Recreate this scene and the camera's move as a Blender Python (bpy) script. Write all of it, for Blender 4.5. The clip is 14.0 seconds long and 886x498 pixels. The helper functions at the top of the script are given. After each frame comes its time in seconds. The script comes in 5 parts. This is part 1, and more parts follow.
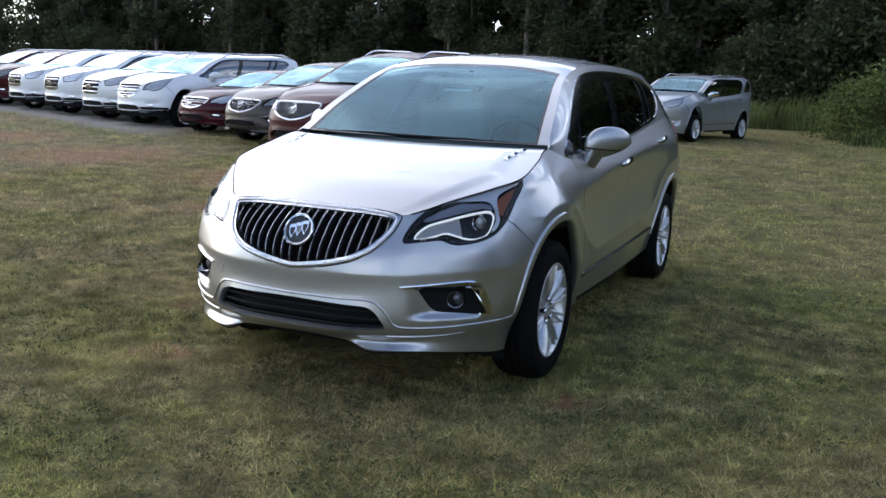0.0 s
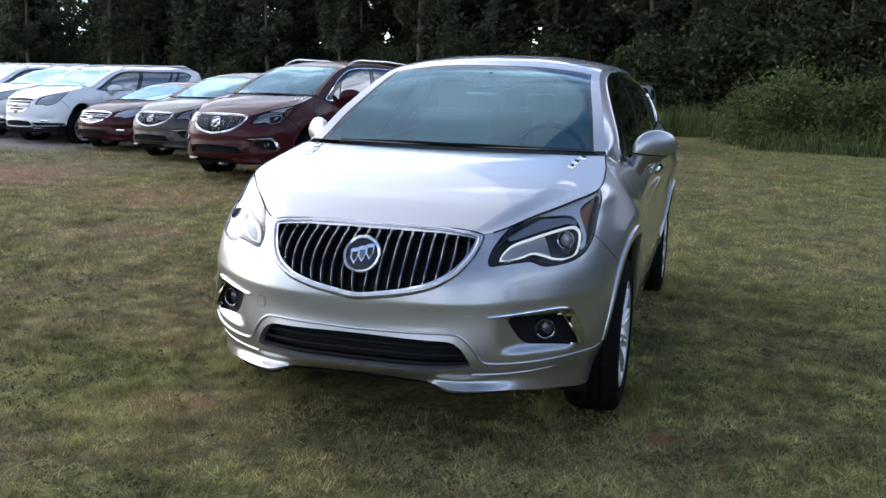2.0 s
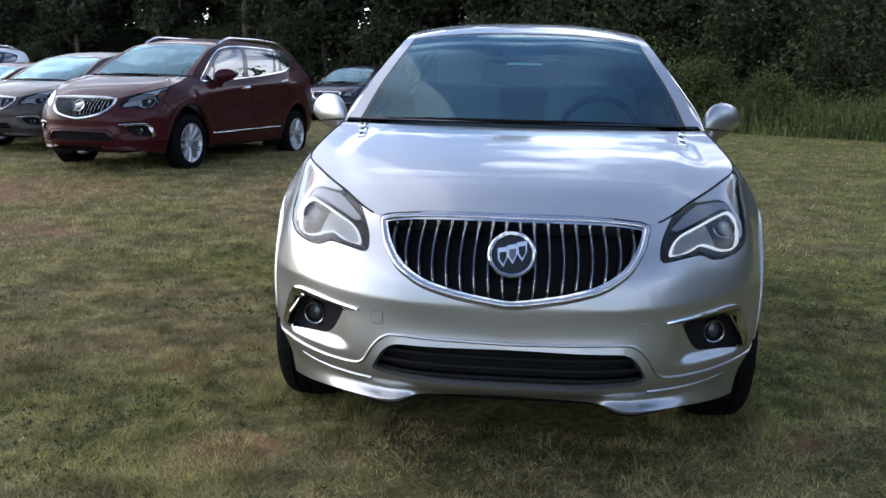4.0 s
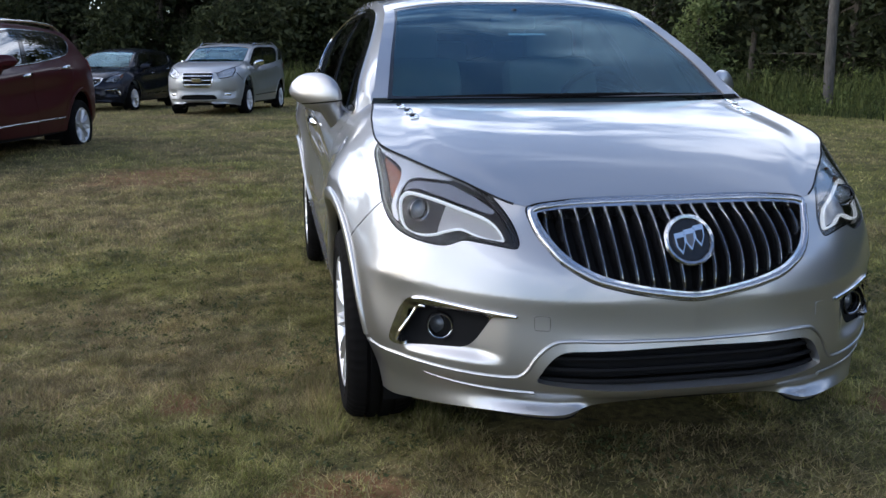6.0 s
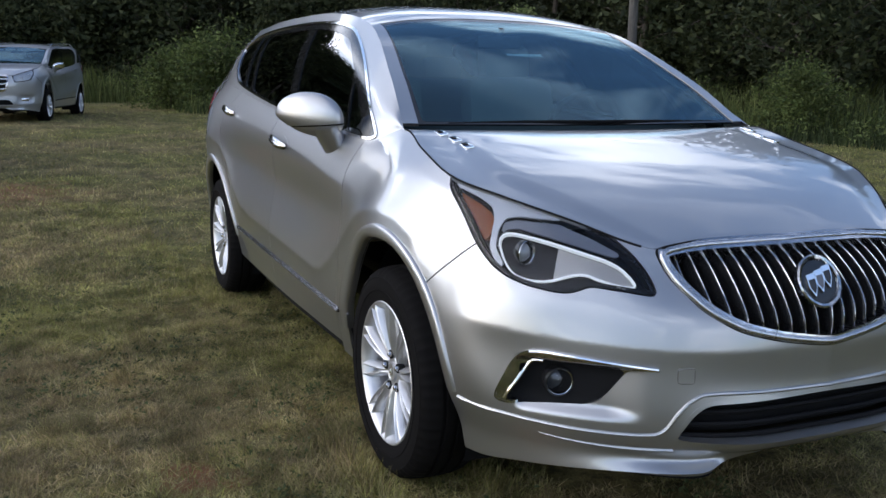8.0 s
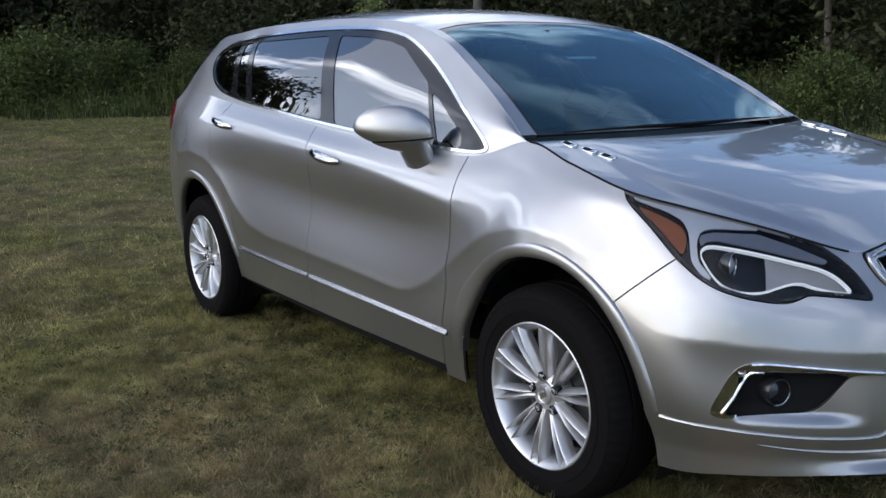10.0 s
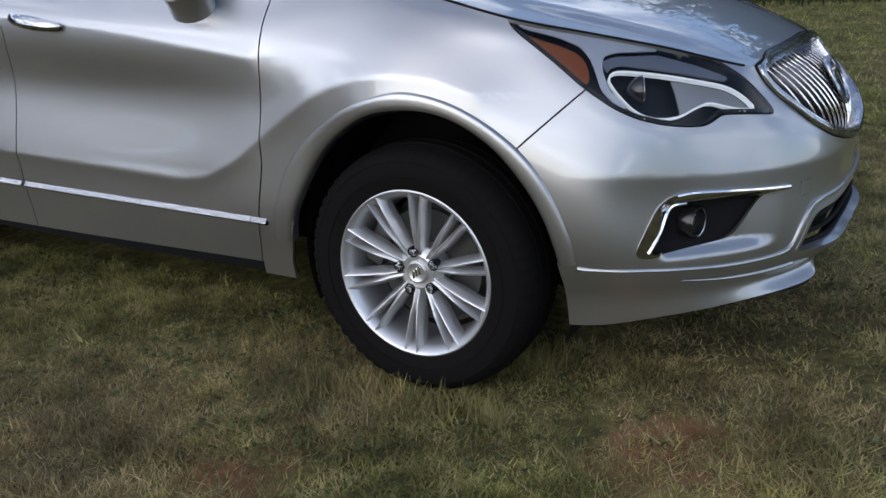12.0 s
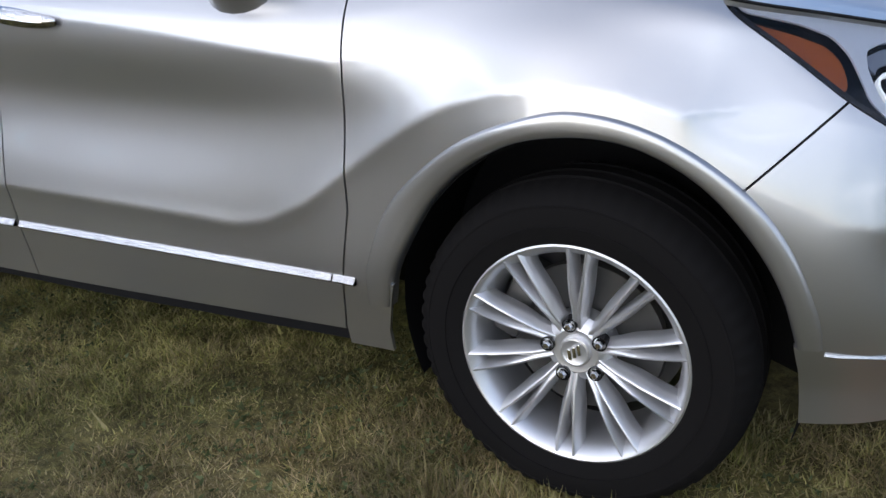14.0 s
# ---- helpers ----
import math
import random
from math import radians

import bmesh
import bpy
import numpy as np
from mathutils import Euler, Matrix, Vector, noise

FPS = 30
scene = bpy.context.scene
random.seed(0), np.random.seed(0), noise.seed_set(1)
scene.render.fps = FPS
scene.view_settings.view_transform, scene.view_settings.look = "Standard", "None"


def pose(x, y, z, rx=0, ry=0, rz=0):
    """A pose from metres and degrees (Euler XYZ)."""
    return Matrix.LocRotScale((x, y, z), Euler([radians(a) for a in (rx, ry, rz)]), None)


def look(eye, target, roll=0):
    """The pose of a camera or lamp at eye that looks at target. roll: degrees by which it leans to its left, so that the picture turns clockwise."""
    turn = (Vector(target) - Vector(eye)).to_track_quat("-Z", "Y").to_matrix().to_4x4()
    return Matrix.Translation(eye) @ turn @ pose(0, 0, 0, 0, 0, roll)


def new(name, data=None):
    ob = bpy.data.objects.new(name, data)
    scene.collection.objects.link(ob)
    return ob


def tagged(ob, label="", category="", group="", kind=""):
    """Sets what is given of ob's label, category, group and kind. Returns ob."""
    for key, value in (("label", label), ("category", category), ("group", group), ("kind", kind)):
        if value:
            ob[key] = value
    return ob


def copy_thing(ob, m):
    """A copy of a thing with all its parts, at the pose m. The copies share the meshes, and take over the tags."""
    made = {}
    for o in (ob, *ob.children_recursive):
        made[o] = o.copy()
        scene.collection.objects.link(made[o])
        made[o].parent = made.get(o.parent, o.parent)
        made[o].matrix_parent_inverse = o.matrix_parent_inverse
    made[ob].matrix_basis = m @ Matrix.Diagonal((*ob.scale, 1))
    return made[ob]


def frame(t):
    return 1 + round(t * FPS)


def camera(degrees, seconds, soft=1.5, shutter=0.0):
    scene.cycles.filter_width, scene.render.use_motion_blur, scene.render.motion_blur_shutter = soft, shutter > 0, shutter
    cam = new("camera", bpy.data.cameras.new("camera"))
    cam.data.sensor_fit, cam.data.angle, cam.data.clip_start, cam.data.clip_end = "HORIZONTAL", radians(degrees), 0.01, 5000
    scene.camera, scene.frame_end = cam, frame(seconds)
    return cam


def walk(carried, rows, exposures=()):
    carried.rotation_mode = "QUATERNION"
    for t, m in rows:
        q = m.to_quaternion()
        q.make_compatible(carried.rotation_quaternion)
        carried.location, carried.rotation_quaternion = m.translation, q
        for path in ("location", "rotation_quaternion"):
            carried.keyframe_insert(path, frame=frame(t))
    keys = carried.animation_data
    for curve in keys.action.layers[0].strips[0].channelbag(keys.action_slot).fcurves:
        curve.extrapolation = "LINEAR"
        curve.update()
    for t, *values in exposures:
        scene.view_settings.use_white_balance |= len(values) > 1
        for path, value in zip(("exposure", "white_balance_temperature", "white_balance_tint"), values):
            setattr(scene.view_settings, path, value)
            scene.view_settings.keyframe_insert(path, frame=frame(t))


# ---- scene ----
cam = camera(51.0, 14.0)
PATH = [
    (0, (2.11, -4.188, 1.336), (1.323, -2.382, 0.987), 2.6),
    (0.5, (1.985, -4.17, 1.326), (1.238, -2.35, 0.964), 3.5),
    (1, (1.73, -4.168, 1.337), (1.044, -2.329, 0.952), 2.3),
    (1.5, (1.496, -4.058, 1.293), (0.854, -2.193, 0.958), 1.5),
    (2, (1.216, -3.971, 1.26), (0.657, -2.077, 0.946), 1.9),
    (2.5, (0.92, -3.887, 1.223), (0.469, -1.969, 0.877), 1.2),
    (3, (0.639, -3.76, 1.19), (0.227, -1.833, 0.847), 1.3),
    (3.2, (0.53, -3.724, 1.188), (0.129, -1.795, 0.846), 2.0),
    (5.3, (-0.761, -3.384, 1.141), (-0.489, -1.437, 0.773), -0.5),
    (5.5, (-0.861, -3.334, 1.126), (-0.574, -1.391, 0.749), 0.3),
    (6, (-1.105, -3.17, 1.155), (-0.741, -1.239, 0.779), -0.4),
    (6.5, (-1.391, -3.086, 1.18), (-0.849, -1.19, 0.843), 0.1),
    (7, (-1.574, -2.971, 1.201), (-0.947, -1.103, 0.861), -0.8),
    (7.5, (-1.697, -2.794, 1.218), (-0.981, -0.962, 0.856), -1.4),
    (7.7, (-1.754, -2.735, 1.206), (-1.005, -0.917, 0.842), -0.5),
    (9.8, (-2.55, -2.068, 1.252), (-1.45, -0.436, 0.895), -0.3),
    (10, (-2.629, -2.039, 1.276), (-1.508, -0.427, 0.894), -1.1),
    (10.5, (-2.709, -1.844, 1.272), (-1.595, -0.223, 0.907), -1.8),
    (11, (-2.81, -1.627, 1.207), (-1.543, -0.137, 0.791), -1.3),
    (11.3, (-2.862, -1.48, 1.144), (-1.388, -0.224, 0.645), -1.5),
    (11.5, (-2.897, -1.422, 1.141), (-1.339, -0.298, 0.584), -2.5),
    (12, (-2.792, -1.215, 1.107), (-1.15, -0.258, 0.484), -2.6),
    (12.5, (-2.64, -0.987, 1.117), (-0.941, -0.181, 0.436), -1.1),
    (13, (-2.523, -0.771, 1.123), (-0.772, -0.147, 0.384), -2.1),
    (13.5, (-2.419, -0.631, 1.125), (-0.694, 0.04, 0.368), -2.5),
    (14, (-2.322, -0.571, 1.142), (-0.705, 0.35, 0.41), -4.7),
]
walk(cam, [(t, look(eye, target, roll)) for t, eye, target, roll in PATH],
     exposures=[(0, .5), (3.2, .55), (5.3, .36), (7.5, .2), (9.8, -.05), (11, -.1), (12, -.1), (12.5, 0), (13, .14), (14, .30)])

import itertools

# ---- world, sun and exposure ----
world = bpy.data.worlds.new("evening_sky")
scene.world = world
world.use_nodes = True
wn, wl = world.node_tree.nodes, world.node_tree.links
SUN_UP, SUN_AT = 30.0, -74.0
sky = wn.new("ShaderNodeTexSky")
sky.sky_type, sky.sun_disc = "NISHITA", False
sky.sun_elevation, sky.sun_rotation = radians(SUN_UP), radians(SUN_AT)
# broken evening cloud over the whole sky
coord, stretch, billow, ramp, cloudy = wn.new("ShaderNodeTexCoord"), wn.new("ShaderNodeMapping"), wn.new("ShaderNodeTexNoise"), wn.new("ShaderNodeValToRGB"), wn.new("ShaderNodeMix")
stretch.inputs["Scale"].default_value = (1.0, 1.0, 2.6)
billow.inputs["Scale"].default_value, billow.inputs["Detail"].default_value, billow.inputs["Roughness"].default_value = 3.4, 7, 0.6
ramp.color_ramp.elements[0].position, ramp.color_ramp.elements[1].position = 0.47, 0.60
cloudy.data_type = "RGBA"
wl.new(coord.outputs["Generated"], stretch.inputs[0]), wl.new(stretch.outputs[0], billow.inputs["Vector"])
wl.new(billow.outputs[0], ramp.inputs[0])
# fewer clouds straight overhead
height, thin_out, share = wn.new("ShaderNodeSeparateXYZ"), wn.new("ShaderNodeMapRange"), wn.new("ShaderNodeMath")
thin_out.inputs[1].default_value, thin_out.inputs[2].default_value, thin_out.inputs[3].default_value, thin_out.inputs[4].default_value = 0.41, 0.77, 1.0, 0.06
share.operation = "MULTIPLY"
wl.new(coord.outputs["Generated"], height.inputs[0]), wl.new(height.outputs["Z"], thin_out.inputs[0])
wl.new(ramp.outputs[0], share.inputs[0]), wl.new(thin_out.outputs[0], share.inputs[1]), wl.new(share.outputs[0], cloudy.inputs[0])
depth, folds, shade = wn.new("ShaderNodeTexNoise"), wn.new("ShaderNodeValToRGB"), wn.new("ShaderNodeMix")
depth.inputs["Scale"].default_value, depth.inputs["Detail"].default_value = 4.2, 6
folds.color_ramp.elements[0].position, folds.color_ramp.elements[0].color = 0.36, (.62, .66, .72, 1)
folds.color_ramp.elements[1].position, folds.color_ramp.elements[1].color = 0.62, (1.3, 1.28, 1.24, 1)
shade.data_type, shade.blend_type = "RGBA", "MULTIPLY"
shade.inputs[0].default_value, shade.inputs[6].default_value = 1.0, (12.6, 13.4, 15.5, 1)
wl.new(stretch.outputs[0], depth.inputs["Vector"]), wl.new(depth.outputs[0], folds.inputs[0]), wl.new(folds.outputs[0], shade.inputs[7])
clear = wn.new("ShaderNodeMix")
clear.data_type, clear.blend_type = "RGBA", "MULTIPLY"
clear.inputs[0].default_value, clear.inputs[7].default_value = 1.0, (1.24, 1.30, 1.45, 1)
wl.new(sky.outputs[0], clear.inputs[6]), wl.new(clear.outputs[2], cloudy.inputs[6])
# the cloud glows towards the low sun behind the wood
toward, glow, lit_cloud = wn.new("ShaderNodeVectorMath"), wn.new("ShaderNodeMapRange"), wn.new("ShaderNodeMix")
toward.operation = "DOT_PRODUCT"
toward.inputs[1].default_value = (-.82, .42, .39)
glow.interpolation_type = "SMOOTHSTEP"
glow.inputs[1].default_value, glow.inputs[2].default_value, glow.inputs[3].default_value, glow.inputs[4].default_value = -.4, 1.0, .84, 1.72
lit_cloud.data_type, lit_cloud.blend_type = "RGBA", "MULTIPLY"
lit_cloud.inputs[0].default_value = 1.0
wl.new(coord.outputs["Generated"], toward.inputs[0]), wl.new(toward.outputs["Value"], glow.inputs[0])
wl.new(shade.outputs[2], lit_cloud.inputs[6]), wl.new(glow.outputs[0], lit_cloud.inputs[7]), wl.new(lit_cloud.outputs[2], cloudy.inputs[7])
wl.new(cloudy.outputs[2], wn["Background"].inputs[0])
wn["Background"].inputs[1].default_value = 0.15
sun = new("sun", bpy.data.lights.new("sun", "SUN"))
sun.data.energy, sun.data.angle, sun.data.color = 1.0, radians(100), (1.0, 0.91, 0.77)
sun.matrix_world = look((0, 0, 0), (-math.sin(radians(SUN_AT)) * math.cos(radians(SUN_UP)), -math.cos(radians(SUN_AT)) * math.cos(radians(SUN_UP)), -math.sin(radians(SUN_UP))))


# ---- materials ----
def material(name, base=(0.5, 0.5, 0.5), rough=0.5, metal=0.0, **more):
    m = bpy.data.materials.new(name)
    m.use_nodes = True
    b = m.node_tree.nodes["Principled BSDF"]
    b.inputs["Base Color"].default_value = (*base, 1)
    b.inputs["Roughness"].default_value = rough
    b.inputs["Metallic"].default_value = metal
    for key, value in more.items():
        b.inputs[key.replace("_", " ")].default_value = value
    return m


def paint(name, base, metal=0.85, rough=0.32, shine=1.45):
    m = material(name, base, rough, metal, Coat_Weight=1.0, Coat_Roughness=0.015, Coat_IOR=shine)
    return m


silver = paint("silver_paint", (0.42, 0.42, 0.425), 0.93, 0.38, 1.6)
chrome = material("chrome", (0.85, 0.85, 0.86), 0.08, 1.0)
gloss_black = material("gloss_black", (0.012, 0.012, 0.013), 0.15)
matt_black = material("matt_black", (0.008, 0.008, 0.009), 0.7, 0.0, Specular_IOR_Level=0.12)
rubber = material("rubber", (0.0065, 0.006, 0.006), 0.8, 0.0, Specular_IOR_Level=0.07)
lens = material("lens", (0.3, 0.32, 0.34), 0.05, 0.3)


def noise_node(nodes, links, scale, detail=4, rough=0.55, vector=None):
    n = nodes.new("ShaderNodeTexNoise")
    n.inputs["Scale"].default_value, n.inputs["Detail"].default_value, n.inputs["Roughness"].default_value = scale, detail, rough
    if vector:
        links.new(vector, n.inputs["Vector"])
    return n


def ramp_node(nodes, links, source, stops):
    r = nodes.new("ShaderNodeValToRGB")
    while len(r.color_ramp.elements) < len(stops):
        r.color_ramp.elements.new(0.5)
    for e, (p, c) in zip(r.color_ramp.elements, stops):
        e.position, e.color = p, (*c, 1)
    links.new(source, r.inputs[0])
    return r


def mix_node(nodes, links, fac, a, b, kind="MIX"):
    m = nodes.new("ShaderNodeMix")
    m.data_type, m.blend_type = "RGBA", kind
    for socket, value in ((0, fac), (6, a), (7, b)):
        if isinstance(value, (int, float)):
            m.inputs[socket].default_value = value
        elif isinstance(value, tuple):
            m.inputs[socket].default_value = (*value, 1)
        else:
            links.new(value, m.inputs[socket])
    return m.outputs[2]


CLAY = [(-.92, -.72, .36), (1.05, -.28, .26), (-2.3, 7.4, 1.7), (-5.4, 6.0, 2.5), (-8.8, 6.9, 2.9), (-12.0, 8.0, 2.3), (-1.45, .15, .28), (-3.9, 3.6, .9)]


def turf(name, blade):
    """Patchy turf in world metres: green, straw and bare clay; one law for the soil and for the blades on it."""
    m = material(name, rough=0.9 if not blade else 0.65)
    n, l = m.node_tree.nodes, m.node_tree.links
    b = n["Principled BSDF"]
    where = n.new("ShaderNodeNewGeometry").outputs["Position"]
    patches = noise_node(n, l, 0.55, 5, 0.62, where)
    tufts = noise_node(n, l, 8.0, 5, 0.65, where)
    if blade:
        green = ramp_node(n, l, tufts.outputs[0], [(0.34, (.148, .154, .044)), (0.5, (.272, .274, .088)), (0.66, (.425, .414, .160))])
        straw = ramp_node(n, l, tufts.outputs[0], [(0.3, (.225, .163, .092)), (0.7, (.50, .395, .245))])
    else:
        green = ramp_node(n, l, tufts.outputs[0], [(0.3, (.077, .076, .021)), (0.7, (.166, .162, .046))])
        straw = ramp_node(n, l, tufts.outputs[0], [(0.3, (.122, .092, .043)), (0.7, (.245, .188, .094))])
    dry = ramp_node(n, l, patches.outputs[0], [(0.34, (0, 0, 0)), (0.63, (.82, .82, .82))])
    share = dry.outputs[0]
    if blade:
        lot = n.new("ShaderNodeNewGeometry").outputs["Random Per Island"]
        pick = n.new("ShaderNodeMath")
        pick.operation = "MULTIPLY_ADD"
        pick.inputs[1].default_value, pick.inputs[2].default_value = 0.95, -0.42
        l.new(lot, pick.inputs[0])
        add = n.new("ShaderNodeMath")
        add.operation, add.use_clamp = "ADD", True
        l.new(pick.outputs[0], add.inputs[0]), l.new(dry.outputs[0], add.inputs[1])
        share = add.outputs[0]
    # hand-wide clumps between the tufts and the large patches
    clumps = noise_node(n, l, 2.7, 4, 0.6, where)
    clump_tone = ramp_node(n, l, clumps.outputs[0], [(0.34, (.58, .60, .56)), (0.5, (1.0, 1.0, 1.0)), (0.66, (1.42, 1.40, 1.34))])
    # the lawn is greener on the side towards the weeds
    side = n.new("ShaderNodeSeparateXYZ")
    l.new(where, side.inputs[0])
    fresh = n.new("ShaderNodeMapRange")
    fresh.inputs[1].default_value, fresh.inputs[2].default_value, fresh.inputs[3].default_value, fresh.inputs[4].default_value = -3.0, 5.0, 0.08, -0.34
    l.new(side.outputs["X"], fresh.inputs[0])
    less = n.new("ShaderNodeMath")
    less.operation, less.use_clamp = "ADD", True
    l.new(share, less.inputs[0]), l.new(fresh.outputs[0], less.inputs[1])
    colour = mix_node(n, l, less.outputs[0], green.outputs[0], straw.outputs[0])
    colour = mix_node(n, l, 1.0, colour, clump_tone.outputs[0], "MULTIPLY")
    if blade:
        each = n.new("ShaderNodeMath")
        each.operation, each.inputs[1].default_value = "FRACT", 0.0
        spread_out = n.new("ShaderNodeMath")
        spread_out.operation, spread_out.inputs[1].default_value = "MULTIPLY", 17.3
        l.new(lot, spread_out.inputs[0]), l.new(spread_out.outputs[0], each.inputs[0])
        tone = ramp_node(n, l, each.outputs[0], [(0.0, (.52, .54, .50)), (0.6, (.95, .95, .95)), (1.0, (1.5, 1.46, 1.36))])
        colour = mix_node(n, l, 1.0, colour, tone.outputs[0], "MULTIPLY")
    else:
        mottle = noise_node(n, l, 26, 5, 0.75, where)
        tone = ramp_node(n, l, mottle.outputs[0], [(0.32, (.32, .32, .34)), (0.5, (.85, .85, .83)), (0.68, (1.5, 1.45, 1.36))])
        colour = mix_node(n, l, 1.0, colour, tone.outputs[0], "MULTIPLY")
    if not blade:
        total = None
        for x, y, r in CLAY:
            d = n.new("ShaderNodeVectorMath")
            d.operation = "DISTANCE"
            d.inputs[1].default_value = (x, y, float(-.03))
            l.new(where, d.inputs[0])
            edge = n.new("ShaderNodeMapRange")
            edge.inputs[1].default_value, edge.inputs[2].default_value, edge.inputs[3].default_value, edge.inputs[4].default_value = r * .2, r * 1.1, 0.52, 0.0
            l.new(d.outputs["Value"], edge.inputs[0])
            if total is None:
                total = edge.outputs[0]
            else:
                s = n.new("ShaderNodeMath")
                s.operation = "MAXIMUM"
                l.new(total, s.inputs[0]), l.new(edge.outputs[0], s.inputs[1])
                total = s.outputs[0]
        grain = noise_node(n, l, 7.0, 5, 0.65, where)
        s = n.new("ShaderNodeMath")
        s.operation = "ADD"
        l.new(total, s.inputs[0]), l.new(grain.outputs[0], s.inputs[1])
        bare = ramp_node(n, l, s.outputs[0], [(0.78, (0, 0, 0)), (1.0, (.9, .9, .9))])
        clay = ramp_node(n, l, tufts.outputs[0], [(0.3, (.16, .072, .034)), (0.7, (.30, .155, .078))])
        colour = mix_node(n, l, bare.outputs[0], colour, clay.outputs[0])
        # pale gravel under the cars at the far end of the row
        axes = n.new("ShaderNodeSeparateXYZ")
        l.new(where, axes.inputs[0])
        slope = n.new("ShaderNodeMath")
        slope.operation, slope.inputs[1].default_value, slope.inputs[2].default_value = "MULTIPLY_ADD", 0.45, 0.0
        l.new(axes.outputs["X"], slope.inputs[0]), l.new(axes.outputs["Y"], slope.inputs[2])
        west = n.new("ShaderNodeMapRange")
        west.inputs[1].default_value, west.inputs[2].default_value, west.inputs[3].default_value, west.inputs[4].default_value = -9.6, -12.0, 0.0, 1.0
        l.new(axes.outputs["X"], west.inputs[0])
        north = n.new("ShaderNodeMapRange")
        north.inputs[1].default_value, north.inputs[2].default_value = 4.7, 5.6
        l.new(slope.outputs[0], north.inputs[0])
        lot_a = n.new("ShaderNodeMath")
        lot_a.operation = "MULTIPLY"
        l.new(west.outputs[0], lot_a.inputs[0]), l.new(north.outputs[0], lot_a.inputs[1])
        stone = ramp_node(n, l, grain.outputs[0], [(0.3, (.17, .15, .13)), (0.7, (.33, .30, .27))])
        colour = mix_node(n, l, lot_a.outputs[0], colour, stone.outputs[0])
        fine = noise_node(n, l, 60, 4, 0.7, where)
        bump = n.new("ShaderNodeBump")
        bump.inputs["Strength"].default_value, bump.inputs["Distance"].default_value = 0.8, 0.02
        l.new(fine.outputs[0], bump.inputs["Height"]), l.new(bump.outputs[0], b.inputs["Normal"])
    l.new(colour, b.inputs["Base Color"])
    b.inputs["Specular IOR Level"].default_value = 0.2
    if blade:
        let_through(m, colour)
    return m


def let_through(m, colour, share=0.45):
    """Light that passes through thin leaves."""
    n, l = m.node_tree.nodes, m.node_tree.links
    thin, mix = n.new("ShaderNodeBsdfTranslucent"), n.new("ShaderNodeMixShader")
    mix.inputs[0].default_value = share
    l.new(colour, thin.inputs[0])
    l.new(n["Principled BSDF"].outputs[0], mix.inputs[1]), l.new(thin.outputs[0], mix.inputs[2])
    l.new(mix.outputs[0], n["Material Output"].inputs[0])


def foliage(name, dark, mid, light, rough=0.6):
    """Leaves: each its own shade, light passing through a little."""
    m = material(name, rough=rough)
    n, l = m.node_tree.nodes, m.node_tree.links
    b = n["Principled BSDF"]
    lot = n.new("ShaderNodeNewGeometry").outputs["Random Per Island"]
    shade = ramp_node(n, l, lot, [(0.0, dark), (0.55, mid), (1.0, light)])
    where = n.new("ShaderNodeTexCoord").outputs["Object"]
    big = noise_node(n, l, 0.9, 3, 0.5, where)
    vary = ramp_node(n, l, big.outputs[0], [(0.3, (.6, .6, .6)), (0.7, (1.2, 1.2, 1.1))])
    colour = mix_node(n, l, 1.0, shade.outputs[0], vary.outputs[0], "MULTIPLY")
    l.new(colour, b.inputs["Base Color"])
    b.inputs["Specular IOR Level"].default_value = 0.15
    let_through(m, colour, 0.35)
    return m


def bark(name, dark, light):
    m = material(name, rough=0.9)
    n, l = m.node_tree.nodes, m.node_tree.links
    where = n.new("ShaderNodeTexCoord").outputs["Object"]
    st = n.new("ShaderNodeMapping")
    st.inputs["Scale"].default_value = (9, 9, 1.6)
    l.new(where, st.inputs[0])
    g = noise_node(n, l, 2.0, 6, 0.7, st.outputs[0])
    c = ramp_node(n, l, g.outputs[0], [(0.35, dark), (0.65, light)])
    l.new(c.outputs[0], n["Principled BSDF"].inputs["Base Color"])
    bump = n.new("ShaderNodeBump")
    bump.inputs["Strength"].default_value, bump.inputs["Distance"].default_value = 0.7, 0.03
    l.new(g.outputs[0], bump.inputs["Height"]), l.new(bump.outputs[0], n["Principled BSDF"].inputs["Normal"])
    return m


grass_mat = turf("turf", False)
blade_mat = turf("grass_blades", True)
leaf_mat = foliage("wood_leaves", (.026, .034, .018), (.052, .064, .031), (.10, .112, .052))
pine_mat = foliage("pine_needles", (.034, .042, .026), (.062, .072, .042), (.11, .118, .062))
bush_mat = foliage("bush_leaves", (.052, .074, .025), (.108, .140, .044), (.19, .22, .08))
# one weed in two tones: lightened where lit, darkened for the shaded east
lit_weed_mat = foliage("weed_blades", (.058, .075, .024), (.125, .150, .050), (.24, .26, .10))
shaded_weed_mat = foliage("rank_weed_blades", (.024, .036, .014), (.050, .068, .028), (.10, .12, .055))
young_mat = foliage("young_leaves", (.085, .11, .038), (.15, .185, .070), (.24, .27, .12))
lawn_weed_mat = foliage("lawn_weed_leaves", (.050, .062, .026), (.085, .105, .046), (.14, .16, .080))
straw_mat = foliage("dry_clippings", (.20, .16, .08), (.34, .28, .155), (.55, .48, .30))
bark_mat = bark("pine_bark", (.05, .040, .032), (.14, .115, .092))
pole_mat = bark("pole_wood", (.055, .050, .044), (.12, .108, .095))


